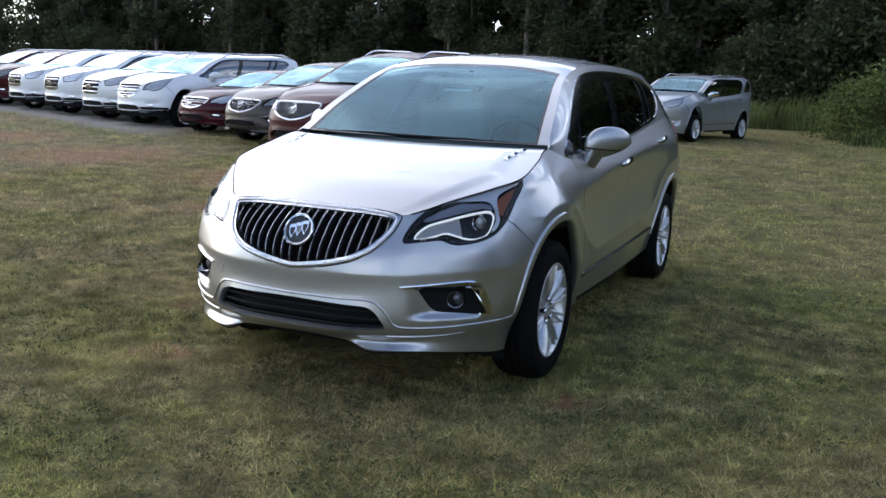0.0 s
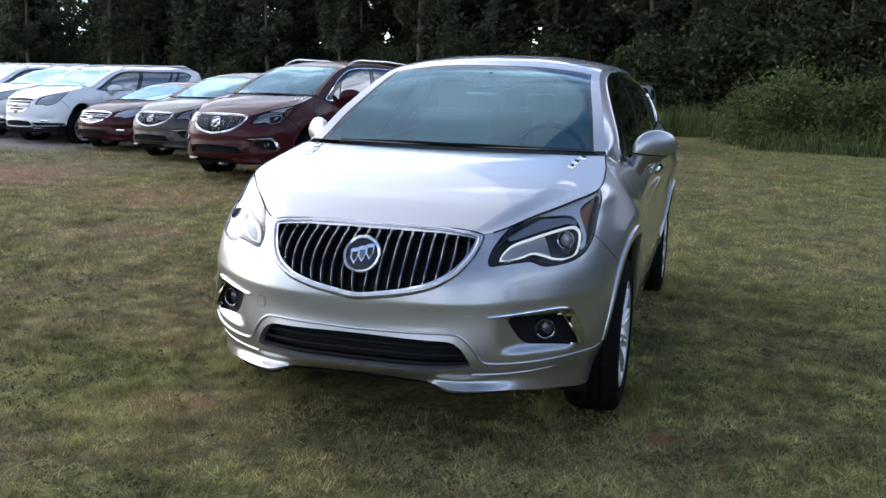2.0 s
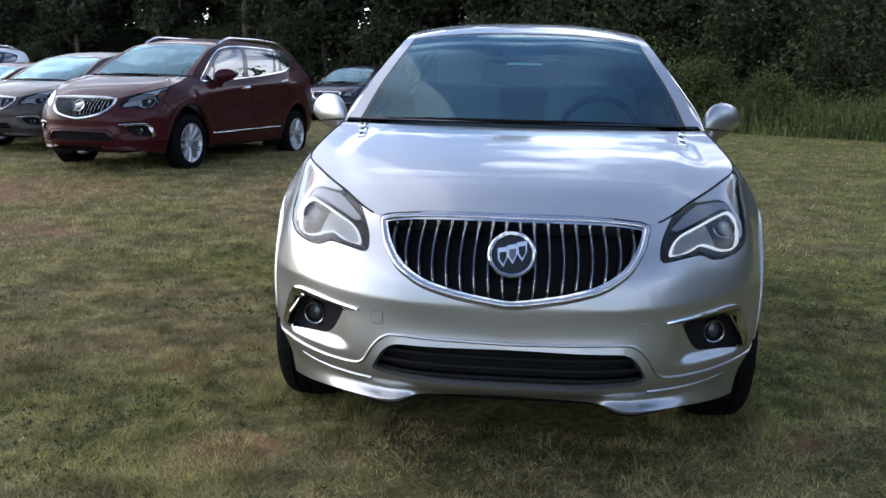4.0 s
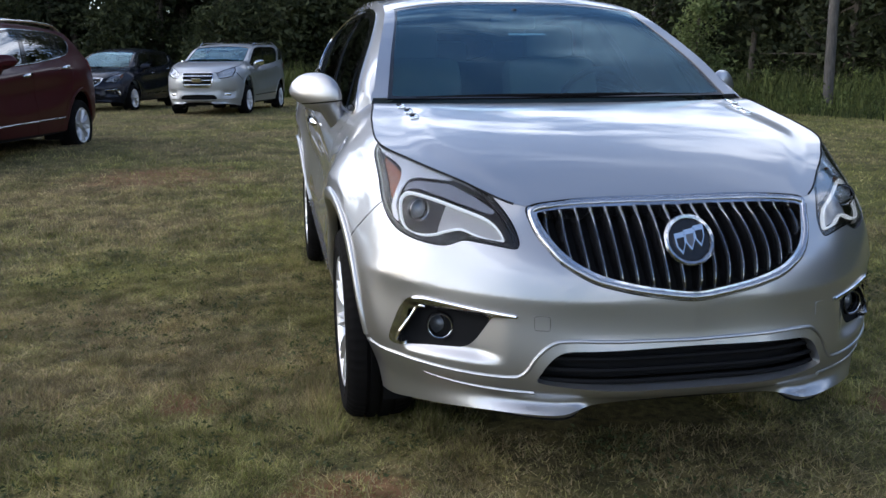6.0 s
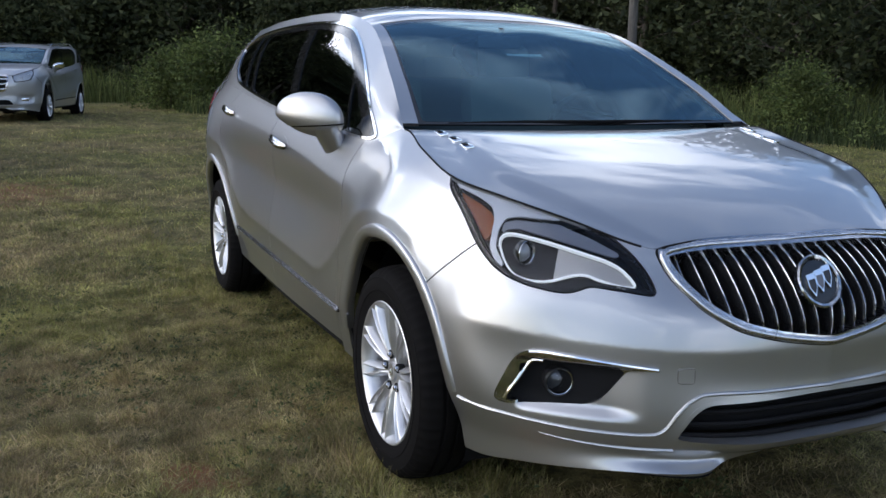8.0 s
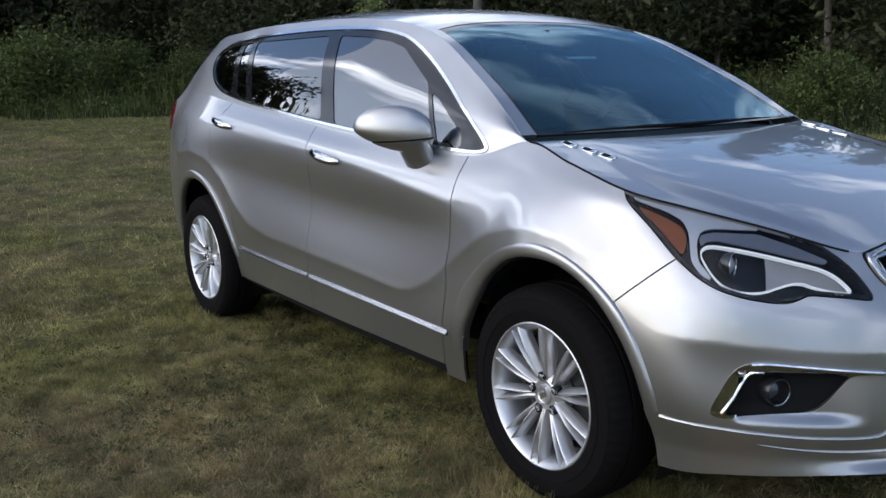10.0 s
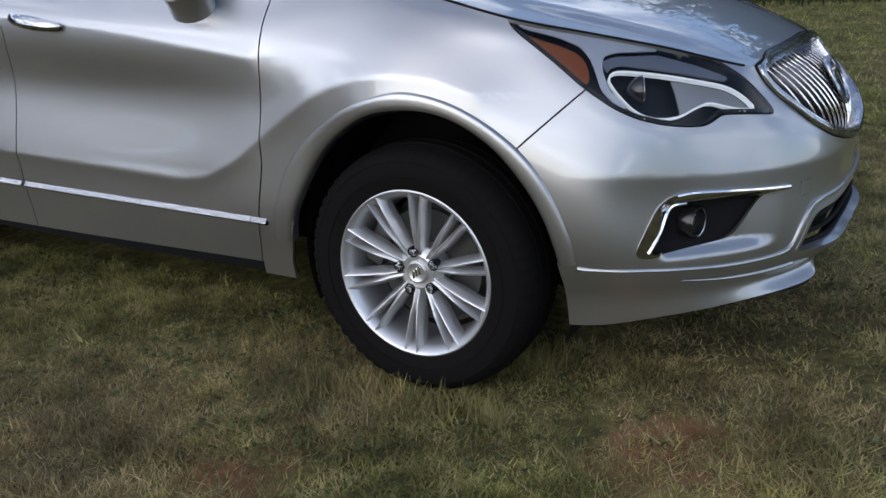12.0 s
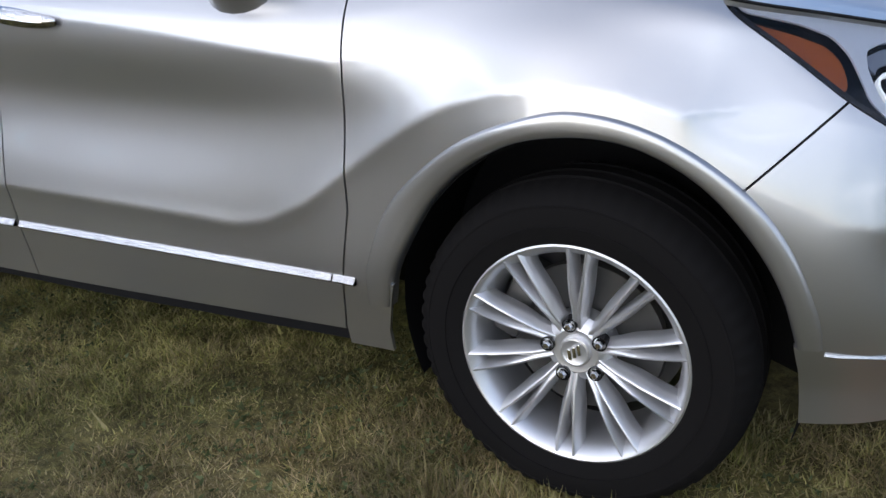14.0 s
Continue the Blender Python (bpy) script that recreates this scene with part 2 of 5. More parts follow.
# ---- mesh tools ----
def spline(points, t):
    """Points along a smooth curve through rows of numbers; t from 0 to 1, even in the stations."""
    p = np.asarray(points, float)
    n = len(p)
    p = np.vstack([2 * p[0] - p[1], p, 2 * p[-1] - p[-2]])
    s = np.clip(np.asarray(t, float), 0, 1) * (n - 1)
    i = np.minimum(s.astype(int), n - 2)
    f = (s - i)[:, None]
    a, b, c, d = p[i], p[i + 1], p[i + 2], p[i + 3]
    return 0.5 * (2 * b + (c - a) * f + (2 * a - 5 * b + 4 * c - d) * f ** 2 + (3 * b - a - 3 * c + d) * f ** 3)


def taut(points, t):
    """The same for rows at uneven distances: each span is paced by its length, so that close rows make a crease and no loop."""
    p = np.asarray(points, float)
    d = np.linalg.norm(np.diff(p, axis=0), axis=1)
    k = np.r_[0, np.cumsum(d)]
    s = np.clip(np.asarray(t, float), 0, 1) * k[-1]
    i = np.clip(np.searchsorted(k, s, "right") - 1, 0, len(p) - 2)
    slope = np.diff(p, axis=0) / d[:, None]
    m = np.vstack([slope[:1], (slope[:-1] * d[1:, None] + slope[1:] * d[:-1, None]) / (d[1:] + d[:-1])[:, None], slope[-1:]])
    h = d[i][:, None]
    f = (s - k[i])[:, None] / h
    return (2 * f ** 3 - 3 * f ** 2 + 1) * p[i] + (f ** 3 - 2 * f ** 2 + f) * h * m[i] + (3 * f ** 2 - 2 * f ** 3) * p[i + 1] + (f ** 3 - f ** 2) * h * m[i + 1]


def grid_faces(n, m):
    a = np.arange(n * m).reshape(n, m)
    return np.stack([a[:-1, :-1], a[1:, :-1], a[1:, 1:], a[:-1, 1:]], -1).reshape(-1, 4).tolist()


def flat_faces(faces):
    """All corners in a row, the length of each face and where it begins."""
    size = np.fromiter(map(len, faces), int, len(faces))
    flat = np.fromiter(itertools.chain.from_iterable(faces), int, int(size.sum()))
    return flat, size, np.r_[0, np.cumsum(size)[:-1]]


def clipped(mesh, keep):
    """What is left of a mesh (points, faces) where keep, one number a point, is above zero; the rim is cut along the line."""
    pts, faces = mesh
    if not len(faces):
        return np.zeros((0, 3)), []
    keep = np.where(np.abs(keep) < 1e-7, 1e-7, keep)
    flat, size, start = flat_faces(faces)
    inside = keep > 0
    count = np.add.reduceat(inside[flat].astype(int), start)
    out = [faces[i] for i in np.nonzero(count == size)[0]]
    extra, cut = [], {}
    for n in np.nonzero((count > 0) & (count < size))[0]:
        f, poly = faces[n], []
        for i, j in zip(f, f[1:] + f[:1]):
            if inside[i]:
                poly.append(i)
            if inside[i] != inside[j]:
                key = (i, j) if i < j else (j, i)
                if key not in cut:
                    s = keep[key[0]] / (keep[key[0]] - keep[key[1]])
                    cut[key] = len(pts) + len(extra)
                    extra.append(pts[key[0]] * (1 - s) + pts[key[1]] * s)
                poly.append(cut[key])
        out.append(poly)
    if not out:
        return np.zeros((0, 3)), []
    pts = np.vstack([pts, extra]) if extra else pts
    flat, size, start = flat_faces(out)
    used, place = np.unique(flat, return_inverse=True)
    place = place.ravel().tolist()
    return pts[used], [place[a:a + n] for a, n in zip(start.tolist(), size.tolist())]


def inside_of(polygon, a, b, corner=2):
    """Distance inside (above zero) of a closed outline; its corners are cut so many times, or rounded by a radius."""
    p = np.asarray(polygon, float)
    if isinstance(corner, float):
        q, o = np.roll(p, -1, 0) - p, np.roll(p, 1, 0) - p
        lq, lo = np.linalg.norm(q, axis=1, keepdims=True), np.linalg.norm(o, axis=1, keepdims=True)
        a1, b1 = p + o / lo * np.minimum(corner, lo * .45), p + q / lq * np.minimum(corner, lq * .45)
        p = np.stack([a1, a1 * .5625 + p * .375 + b1 * .0625, a1 * .25 + p * .5 + b1 * .25, a1 * .0625 + p * .375 + b1 * .5625, b1], 1).reshape(-1, 2)
        corner = 0
    for _ in range(corner):
        q = np.roll(p, -1, 0)
        p = np.stack([0.75 * p + 0.25 * q, 0.25 * p + 0.75 * q], 1).reshape(-1, 2)
    q = np.roll(p, -1, 0)
    best, odd = np.full(len(a), 9.0), np.zeros(len(a), bool)
    for (x0, y0), (x1, y1) in zip(p, q):
        dx, dy = x1 - x0, y1 - y0
        s = np.clip(((a - x0) * dx + (b - y0) * dy) / max(dx * dx + dy * dy, 1e-12), 0, 1)
        best = np.minimum(best, np.hypot(a - x0 - s * dx, b - y0 - s * dy))
        if y0 != y1:
            odd ^= ((y0 > b) != (y1 > b)) & (a < x0 + (b - y0) * dx / dy)
    return np.where(odd, best, -best)


def normals_of(mesh):
    pts, faces = mesh
    if pts.shape[1] == 6:
        return pts[:, 3:] / np.maximum(np.linalg.norm(pts[:, 3:], axis=1, keepdims=True), 1e-9)
    flat, size, start = flat_faces(faces)
    p0, p1, p2, p3 = pts[flat[start]], pts[flat[start + 1]], pts[flat[start + 2]], pts[flat[start + size - 1]]
    c = np.cross(p1 - p0, p2 - p0) + np.cross(p2 - p0, p3 - p0)
    n = np.zeros_like(pts)
    np.add.at(n, flat, np.repeat(c, size, 0))
    return n / np.maximum(np.linalg.norm(n, axis=1, keepdims=True), 1e-9)


def welded(mesh):
    """Points in one place become one, so that the two halves of the car hang together."""
    pts, faces = mesh
    if not len(faces):
        return mesh
    _, first, place = np.unique(np.round(pts[:, :3] * 1e5).astype(np.int64), axis=0, return_index=True, return_inverse=True)
    place = place.ravel().tolist()
    faces = [[place[i] for i in f] for f in faces]
    clean = []
    for f in faces:
        g = [a for a, b in zip(f, f[1:] + f[:1]) if a != b]
        if len(set(g)) > 2:
            clean.append(g)
    return pts[first], clean


def thick(mesh, inward, proud=0.0):
    """A sheet given thickness: its face moved out by proud, its back that far behind it, its rim closed. Points carry their normals on."""
    mesh = welded(mesh)
    pts, faces = mesh
    if not len(faces):
        return mesh
    n = normals_of(mesh)
    p = pts[:, :3]
    front, back = p + n * proud, p + n * (proud - inward)
    flat, size, start = flat_faces(faces)
    after = np.r_[flat[1:], 0]
    after[start + size - 1] = flat[start]
    k = len(p)
    rim = ~np.isin(flat * k + after, after * k + flat)
    i, j = flat[rim], after[rim]
    m = len(i)
    out = np.cross(p[j] - p[i], n[i])
    out /= np.maximum(np.linalg.norm(out, axis=1, keepdims=True), 1e-9)
    wall = np.vstack([front[j], front[i], back[i], back[j]])
    at = 2 * k + np.arange(m)
    faces = faces + [[f + k for f in reversed(face)] for face in faces] + np.stack([at, at + m, at + 2 * m, at + 3 * m], 1).tolist()
    return np.hstack([np.vstack([front, back, wall]), np.vstack([n, -n, out, out, out, out])]), faces


def mirrored(mesh):
    return mesh[0] * ((-1, 1, 1) * (mesh[0].shape[1] // 3)), [f[::-1] for f in mesh[1]]


def joined(*meshes):
    pts, faces, k = [], [], 0
    for p, f in meshes:
        if len(p):
            pts.append(np.asarray(p, float))
            faces += [[i + k for i in g] for g in f]
            k += len(p)
    return np.vstack(pts), faces


def solid(name, mesh, mat, parent=None, label="", sharp=40, smooth=True):
    """One mesh object from points and faces, under a thing or on its own."""
    me = bpy.data.meshes.new(name)
    me.from_pydata(mesh[0][:, :3].tolist() if isinstance(mesh[0], np.ndarray) else mesh[0], [], mesh[1])
    carried = isinstance(mesh[0], np.ndarray) and mesh[0].shape[1] == 6
    me.materials.append(mat)
    me.polygons.foreach_set("use_smooth", [smooth] * len(me.polygons))
    if carried:
        me.normals_split_custom_set_from_vertices(mesh[0][:, 3:].tolist())
    elif smooth and sharp:
        me.set_sharp_from_angle(angle=radians(sharp))
    me.update()
    ob = new(name, me)
    if parent:
        ob.parent = parent
    return tagged(ob, label) if label else ob


def box(cx, cy, cz, sx, sy, sz, bevel=0.0):
    bm = bmesh.new()
    bmesh.ops.create_cube(bm, size=1)
    for v in bm.verts:
        v.co = Vector((cx + v.co.x * sx, cy + v.co.y * sy, cz + v.co.z * sz))
    if bevel:
        bmesh.ops.bevel(bm, geom=bm.edges[:], offset=bevel, segments=2, affect="EDGES", profile=0.5)
    return taken(bm)


def taken(bm):
    bm.verts.index_update()
    got = np.array([v.co[:] for v in bm.verts]), [[v.index for v in f.verts] for f in bm.faces]
    bm.free()
    return got


def lathe(profile, axis="x", steps=48, closed=False):
    """A turned form: rows of (along, radius) about an axis."""
    prof = np.asarray(profile, float)
    a = np.linspace(0, 2 * math.pi, steps, endpoint=False)
    n = len(prof)
    pts = []
    for t in a:
        for along, r in prof:
            c, s = r * math.cos(t), r * math.sin(t)
            pts.append({"x": (along, c, s), "y": (c, along, s), "z": (c, s, along)}[axis])
    faces = []
    for i in range(steps):
        j = (i + 1) % steps
        for k in range(n if closed else n - 1):
            m = (k + 1) % n
            faces.append([i * n + k, i * n + m, j * n + m, j * n + k])
    if axis != "y":
        faces = [f[::-1] for f in faces]
    return np.array(pts), faces


def tube(path, radius, sides=8, closed=False):
    """A round bar along points."""
    p = np.asarray(path, float)
    r = np.broadcast_to(np.asarray(radius, float), len(p))
    d = np.gradient(p, axis=0) if not closed else np.roll(p, -1, 0) - np.roll(p, 1, 0)
    d /= np.maximum(np.linalg.norm(d, axis=1, keepdims=True), 1e-9)
    ref = np.where(np.abs(d[:, 2:]) < 0.9, [[0, 0, 1.0]], [[1.0, 0, 0]])
    e1 = np.cross(d, ref)
    e1 /= np.linalg.norm(e1, axis=1, keepdims=True)
    e2 = np.cross(d, e1)
    a = np.linspace(0, 2 * math.pi, sides, endpoint=False)
    pts = p[:, None] + r[:, None, None] * (e1[:, None] * np.cos(a)[None, :, None] + e2[:, None] * np.sin(a)[None, :, None])
    n, faces = len(p), []
    for i in range(n if closed else n - 1):
        j = (i + 1) % n
        for k in range(sides):
            m = (k + 1) % sides
            faces.append([i * sides + k, j * sides + k, j * sides + m, i * sides + m])
    if not closed:
        faces += [list(range(sides)), [(n - 1) * sides + k for k in reversed(range(sides))]]
    return pts.reshape(-1, 3), faces


def placed(mesh, m):
    m = np.array(m)
    return mesh[0] @ m[:3, :3].T + m[:3, 3], mesh[1]


# ---- the ground ----
def smooth(a, b, t):
    t = np.clip((np.asarray(t, float) - a) / (b - a), 0, 1)
    return t * t * (3 - 2 * t)


def ground_height(x, y):
    return -0.03 + (0.19 * smooth(4, 13, y) + 0.10 * smooth(13, 21, y)) * smooth(16, 4, x) + 0.012 * np.sin(x * 2.3 + y) * np.sin(y * 1.9 - .6 * x) * smooth(20, 12, np.hypot(x, y))


xs = np.concatenate([[-2500, -600, -200, -90], np.linspace(-60, -14, 24), np.linspace(-13, 14, 109), np.linspace(15, 60, 24), [90, 200, 600, 2500]])
P = np.array([[(x, y, float(ground_height(x, y))) for y in xs] for x in xs])
tagged(solid("ground", (P.reshape(-1, 3), grid_faces(len(xs), len(xs))), grass_mat, sharp=0), "patchy mown grass field with bare red clay", "ground", kind="structure")

# ---- the suv's lines: half of it, x to its left side, y to its rear, front axle at y = 0 ----
UNDER_EDGE = [(0, -.885, .268), (.25, -.89, .264), (.37, -.898, .243), (.56, -.778, .235), (.706, -.60, .213), (.776, -.40, .187), (.805, 0, .19), (.818, .23, .2), (.832, .46, .215), (.84, .9, .22), (.845, 1.4, .225), (.83, 2.2, .235), (.81, 2.75, .24), (.80, 3.15, .27), (.70, 3.4, .29), (.35, 3.48, .3), (0, 3.5, .30)]
LIP_LINE = [(0, -.908, .277), (.25, -.898, .277), (.395, -.855, .267), (.575, -.755, .270), (.716, -.597, .266), (.79, -.41, .266), (.835, 0, .285), (.846, .23, .29), (.853, .46, .3), (.857, .9, .305), (.857, 1.4, .315), (.846, 2.23, .33), (.84, 2.75, .335), (.838, 3.18, .36), (.73, 3.43, .38), (.355, 3.5, .39), (0, 3.52, .39)]
LOW_CREASE = [(0, -.935, .295), (.25, -.925, .297), (.436, -.855, .305), (.60, -.75, .325), (.74, -.60, .34), (.82, -.43, .352), (.87, 0, .38), (.876, .23, .383), (.874, .46, .386), (.872, .9, .395), (.870, 1.4, .405), (.864, 2.27, .42), (.87, 2.75, .43), (.85, 3.18, .46), (.74, 3.45, .47), (.36, 3.52, .48), (0, 3.54, .48)]
WAIST_LINE = [(0, -.938, .47), (.25, -.92, .475), (.447, -.855, .485), (.62, -.73, .50), (.765, -.57, .51), (.847, -.40, .53), (.886, 0, .56), (.884, .23, .555), (.878, .48, .54), (.870, .9, .53), (.871, 1.4, .54), (.883, 2.2, .57), (.899, 2.75, .60), (.866, 3.17, .62), (.75, 3.46, .64), (.37, 3.55, .65), (0, 3.57, .65)]
FLANK_LINE = [(0, -.93, .60), (.25, -.905, .615), (.44, -.83, .64), (.60, -.71, .66), (.755, -.56, .66), (.846, -.33, .68), (.904, 0, .75), (.886, .23, .745), (.864, .48, .72), (.846, .9, .725), (.846, 1.4, .74), (.870, 2.2, .79), (.912, 2.75, .80), (.862, 3.17, .83), (.75, 3.44, .85), (.37, 3.53, .86), (0, 3.55, .86)]
SHOULDER_LINE = [(0, -.80, .765), (.25, -.785, .763), (.425, -.755, .755), (.60, -.63, .78), (.735, -.45, .815), (.80, -.25, .862), (.848, 0, .885), (.852, .23, .87), (.857, .48, .865), (.862, .9, .888), (.864, 1.4, .925), (.868, 2.2, .995), (.882, 2.75, 1.02), (.83, 3.15, 1.04), (.74, 3.4, 1.05), (.37, 3.51, 1.06), (0, 3.53, 1.06)]
BELT_LOW = [(0, -.767, .788), (.25, -.757, .785), (.422, -.745, .774), (.585, -.593, .818), (.708, -.423, .86), (.785, -.242, .902), (.812, 0, .932), (.815, .23, .935), (.842, .48, .905), (.856, .9, .912), (.859, 1.4, .948), (.858, 2.2, 1.017), (.862, 2.75, 1.05), (.81, 3.15, 1.08), (.73, 3.39, 1.1), (.36, 3.49, 1.11), (0, 3.51, 1.11)]
BELT_TOP = [(0, -.735, .806), (.25, -.73, .804), (.42, -.735, .79), (.57, -.56, .85), (.68, -.40, .895), (.757, -.24, .935), (.75, 0, .995), (.725, .22, 1.043), (.785, .45, .987), (.795, .9, 1.006), (.797, 1.4, 1.036), (.795, 2.2, 1.105), (.785, 2.75, 1.16), (.748, 3.12, 1.18), (.68, 3.33, 1.19), (.35, 3.46, 1.2), (0, 3.48, 1.2)]
SKIRT = [UNDER_EDGE, LIP_LINE, LOW_CREASE, WAIST_LINE, FLANK_LINE, SHOULDER_LINE, BELT_LOW, BELT_TOP]
HOOD_MID = [(0, -.735, .806), (0, -.58, .875), (0, -.42, .925), (0, -.24, .968), (0, 0, 1.015), (0, .14, 1.038)]
RAIL = [(.715, .26, 1.06), (.66, .53, 1.225), (.578, .96, 1.414), (.566, 1.45, 1.489), (.566, 2.2, 1.503), (.563, 2.75, 1.486), (.572, 3.12, 1.436), (.645, 3.31, 1.19)]
TOP = [(0, .17, 1.06), (0, .52, 1.23), (0, 1.06, 1.462), (0, 1.5, 1.541), (0, 2.2, 1.556), (0, 2.8, 1.532), (0, 3.22, 1.48), (0, 3.46, 1.2)]
ARCH = [(-.398, -.2), (-.398, .195), (-.394, .348), (-.362, .471), (-.305, .571), (-.223, .66), (-.117, .717), (-.002, .728), (.113, .70), (.247, .605), (.356, .445), (.39, .35), (.424, .243), (.43, -.2)]
FLARE = [(-.395, .362), (-.432, .364), (-.421, .435), (-.375, .549), (-.303, .643), (-.186, .727), (-.066, .768), (.04, .765), (.201, .702), (.353, .577), (.425, .44), (.437, .392), (.37, .392), (0, .45)]
HEAD = [(.522, .955), (.522, .923), (.504, .903), (.424, .847), (.337, .778), (.256, .732), (.185, .708), (.10, .692), (.0, .682), (-.05, .682), (-.085, .690), (-.12, .702), (-.242, .694), (-.352, .684), (-.325, .715), (-.290, .745), (-.243, .776), (-.17, .81), (-.08, .84), (.1, .90), (.3, .95)]
LED = [(.252, .785), (.252, .805), (.222, .818), (.14, .812), (.03, .799), (-.10, .778), (-.185, .762), (-.245, .737), (-.290, .703), (-.23, .703), (-.155, .714), (-.09, .729), (-.03, .719), (.03, .704), (.10, .702), (.17, .713), (.215, .742)]
AMBER = [(.482, .912), (.375, .886), (.318, .867), (.298, .843), (.305, .808), (.326, .793), (.366, .826), (.424, .867)]
BROW = [(.51, .95), (.37, .935), (.224, .898), (.06, .866), (.03, .850), (.20, .854), (.246, .847), (.264, .82), (.260, .775), (.212, .737), (.236, .727), (.286, .775), (.290, .845), (.310, .872), (.37, .893), (.49, .918)]
BEZEL = [(.252, .84), (.20, .848), (.04, .844), (-.09, .815), (-.21, .780), (-.19, .773), (-.05, .797), (.05, .812), (.19, .829), (.236, .824), (.262, .795), (.228, .742), (.238, .745), (.254, .785)]
FOG = [(.218, .392), (.185, .378), (.0, .392), (-.145, .400), (-.19, .42), (-.278, .505), (-.39, .503), (-.385, .513), (.025, .535), (.095, .528), (.14, .505)]
FOG_HOLE = [(.172, .388), (.0, .398), (-.15, .402), (-.19, .425), (-.275, .5), (.06, .506)]
GRILLE = [(0, .807), (.25, .806), (.384, .799), (.420, .786), (.401, .718), (.353, .650), (.272, .602), (.157, .573), (.0, .549), (-.157, .573), (-.272, .602), (-.353, .650), (-.401, .718), (-.420, .786), (-.384, .799), (-.25, .806)]
LOW = [(0, .44), (.352, .432), (.392, .405), (.436, .328), (.40, .316), (.2, .306), (0, .304), (-.2, .306), (-.40, .316), (-.436, .328), (-.392, .405), (-.352, .432)]
WINDOWS = [(.372, 1.0), (.47, .993), (.98, 1.022), (1.318, 1.042), (1.85, 1.085), (2.535, 1.157), (2.73, 1.215), (2.85, 1.285), (2.90, 1.375), (2.78, 1.436), (2.4, 1.459), (1.8, 1.465), (1.4, 1.452), (1.2, 1.43), (1.04, 1.395), (.76, 1.27), (.48, 1.105), (.375, 1.03)]
PANES = [
    [(.675, 1.018), (1.0, 1.036), (1.385, 1.06), (1.60, 1.425), (1.36, 1.41), (1.2, 1.39), (1.07, 1.358), (.81, 1.225)],
    [(.505, 1.01), (.645, 1.017), (.768, 1.195), (.70, 1.165), (.52, 1.055)],
    [(1.50, 1.073), (1.85, 1.1), (2.22, 1.14), (2.44, 1.425), (1.70, 1.428)],
    [(2.285, 1.147), (2.41, 1.163), (2.58, 1.42), (2.495, 1.425)],
    [(2.475, 1.172), (2.54, 1.178), (2.70, 1.222), (2.81, 1.29), (2.85, 1.37), (2.74, 1.41), (2.64, 1.417)],
]
BOX_GRILLE = [(0, .80), (.28, .80), (.36, .79), (.345, .66), (.30, .565), (.15, .555), (0, .555), (-.15, .555), (-.30, .565), (-.345, .66), (-.36, .79), (-.28, .80)]
BOX_HEAD = [(.34, .92), (.33, .84), (.16, .73), (-.05, .705), (-.335, .69), (-.33, .79), (-.2, .84), (0, .90), (.2, .94)]
BOX_WINDOWS = [WINDOWS[:4] + [(1.85, 1.075), (2.42, 1.10), (2.53, 1.125), (2.63, 1.40), (2.52, 1.447), (2.4, 1.459)] + WINDOWS[11:], [(2.69, 1.13), (3.02, 1.14), (3.06, 1.36), (2.80, 1.43)]]
BOX_PANES = PANES[:2] + [[(1.50, 1.073), (1.85, 1.09), (2.38, 1.114), (2.51, 1.40), (2.44, 1.425), (1.70, 1.428)], [(2.715, 1.15), (2.99, 1.158), (3.025, 1.35), (2.81, 1.41)]]
AXLE_Z = .295


def pane(name, tint, ior=1.5, sheen=(1, 1, 1)):
    """Clear or tinted glass: what passes through is tinted, what mirrors follows the angle."""
    m = bpy.data.materials.new(name)
    m.use_nodes = True
    n, l = m.node_tree.nodes, m.node_tree.links
    n.clear()
    out, mix = n.new("ShaderNodeOutputMaterial"), n.new("ShaderNodeMixShader")
    clear, gloss, weight = n.new("ShaderNodeBsdfTransparent"), n.new("ShaderNodeBsdfGlossy"), n.new("ShaderNodeLayerWeight")
    power, scale = n.new("ShaderNodeMath"), n.new("ShaderNodeMath")
    clear.inputs[0].default_value = (*tint, 1)
    gloss.inputs["Color"].default_value, gloss.inputs["Roughness"].default_value = (*sheen, 1), 0.008
    head_on = ((ior - 1) / (ior + 1)) ** 2
    power.operation, power.inputs[1].default_value = "POWER", 5
    scale.operation, scale.inputs[1].default_value, scale.inputs[2].default_value = "MULTIPLY_ADD", 1 - head_on, head_on
    weight.inputs[0].default_value = 0.5
    l.new(weight.outputs["Facing"], power.inputs[0]), l.new(power.outputs[0], scale.inputs[0]), l.new(scale.outputs[0], mix.inputs[0])
    l.new(clear.outputs[0], mix.inputs[1]), l.new(gloss.outputs[0], mix.inputs[2])
    l.new(mix.outputs[0], out.inputs[0])
    return m


windshield_glass = pane("windshield_glass", (.56, .70, .73), 1.55, (.66, .90, 1.0))
door_glass = pane("door_glass", (.18, .21, .215), 2.7)
privacy_glass = pane("privacy_glass", (.05, .055, .055), 2.7)
clear_plastic = pane("clear_plastic", (.96, .965, .97), 1.24)
satin = material("satin_metal", (.60, .60, .61), .22, 1.0)
alloy = material("alloy", (.60, .60, .61), .38, .85)
iron = material("brake_iron", (.10, .098, .095), .5, .6)
# silver rim alloy darkened: the shade behind the spokes is in its colour
barrel_metal = material("barrel_metal", (.10, .10, .105), .5, .7)
lamp_silver = material("lamp_silver", (.12, .125, .14), .3, .5)
bezel_grey = material("lamp_bezel_grey", (.34, .36, .41), .3, .5)
lamp_bright = material("lamp_bright", (.76, .78, .82), .3, .4)
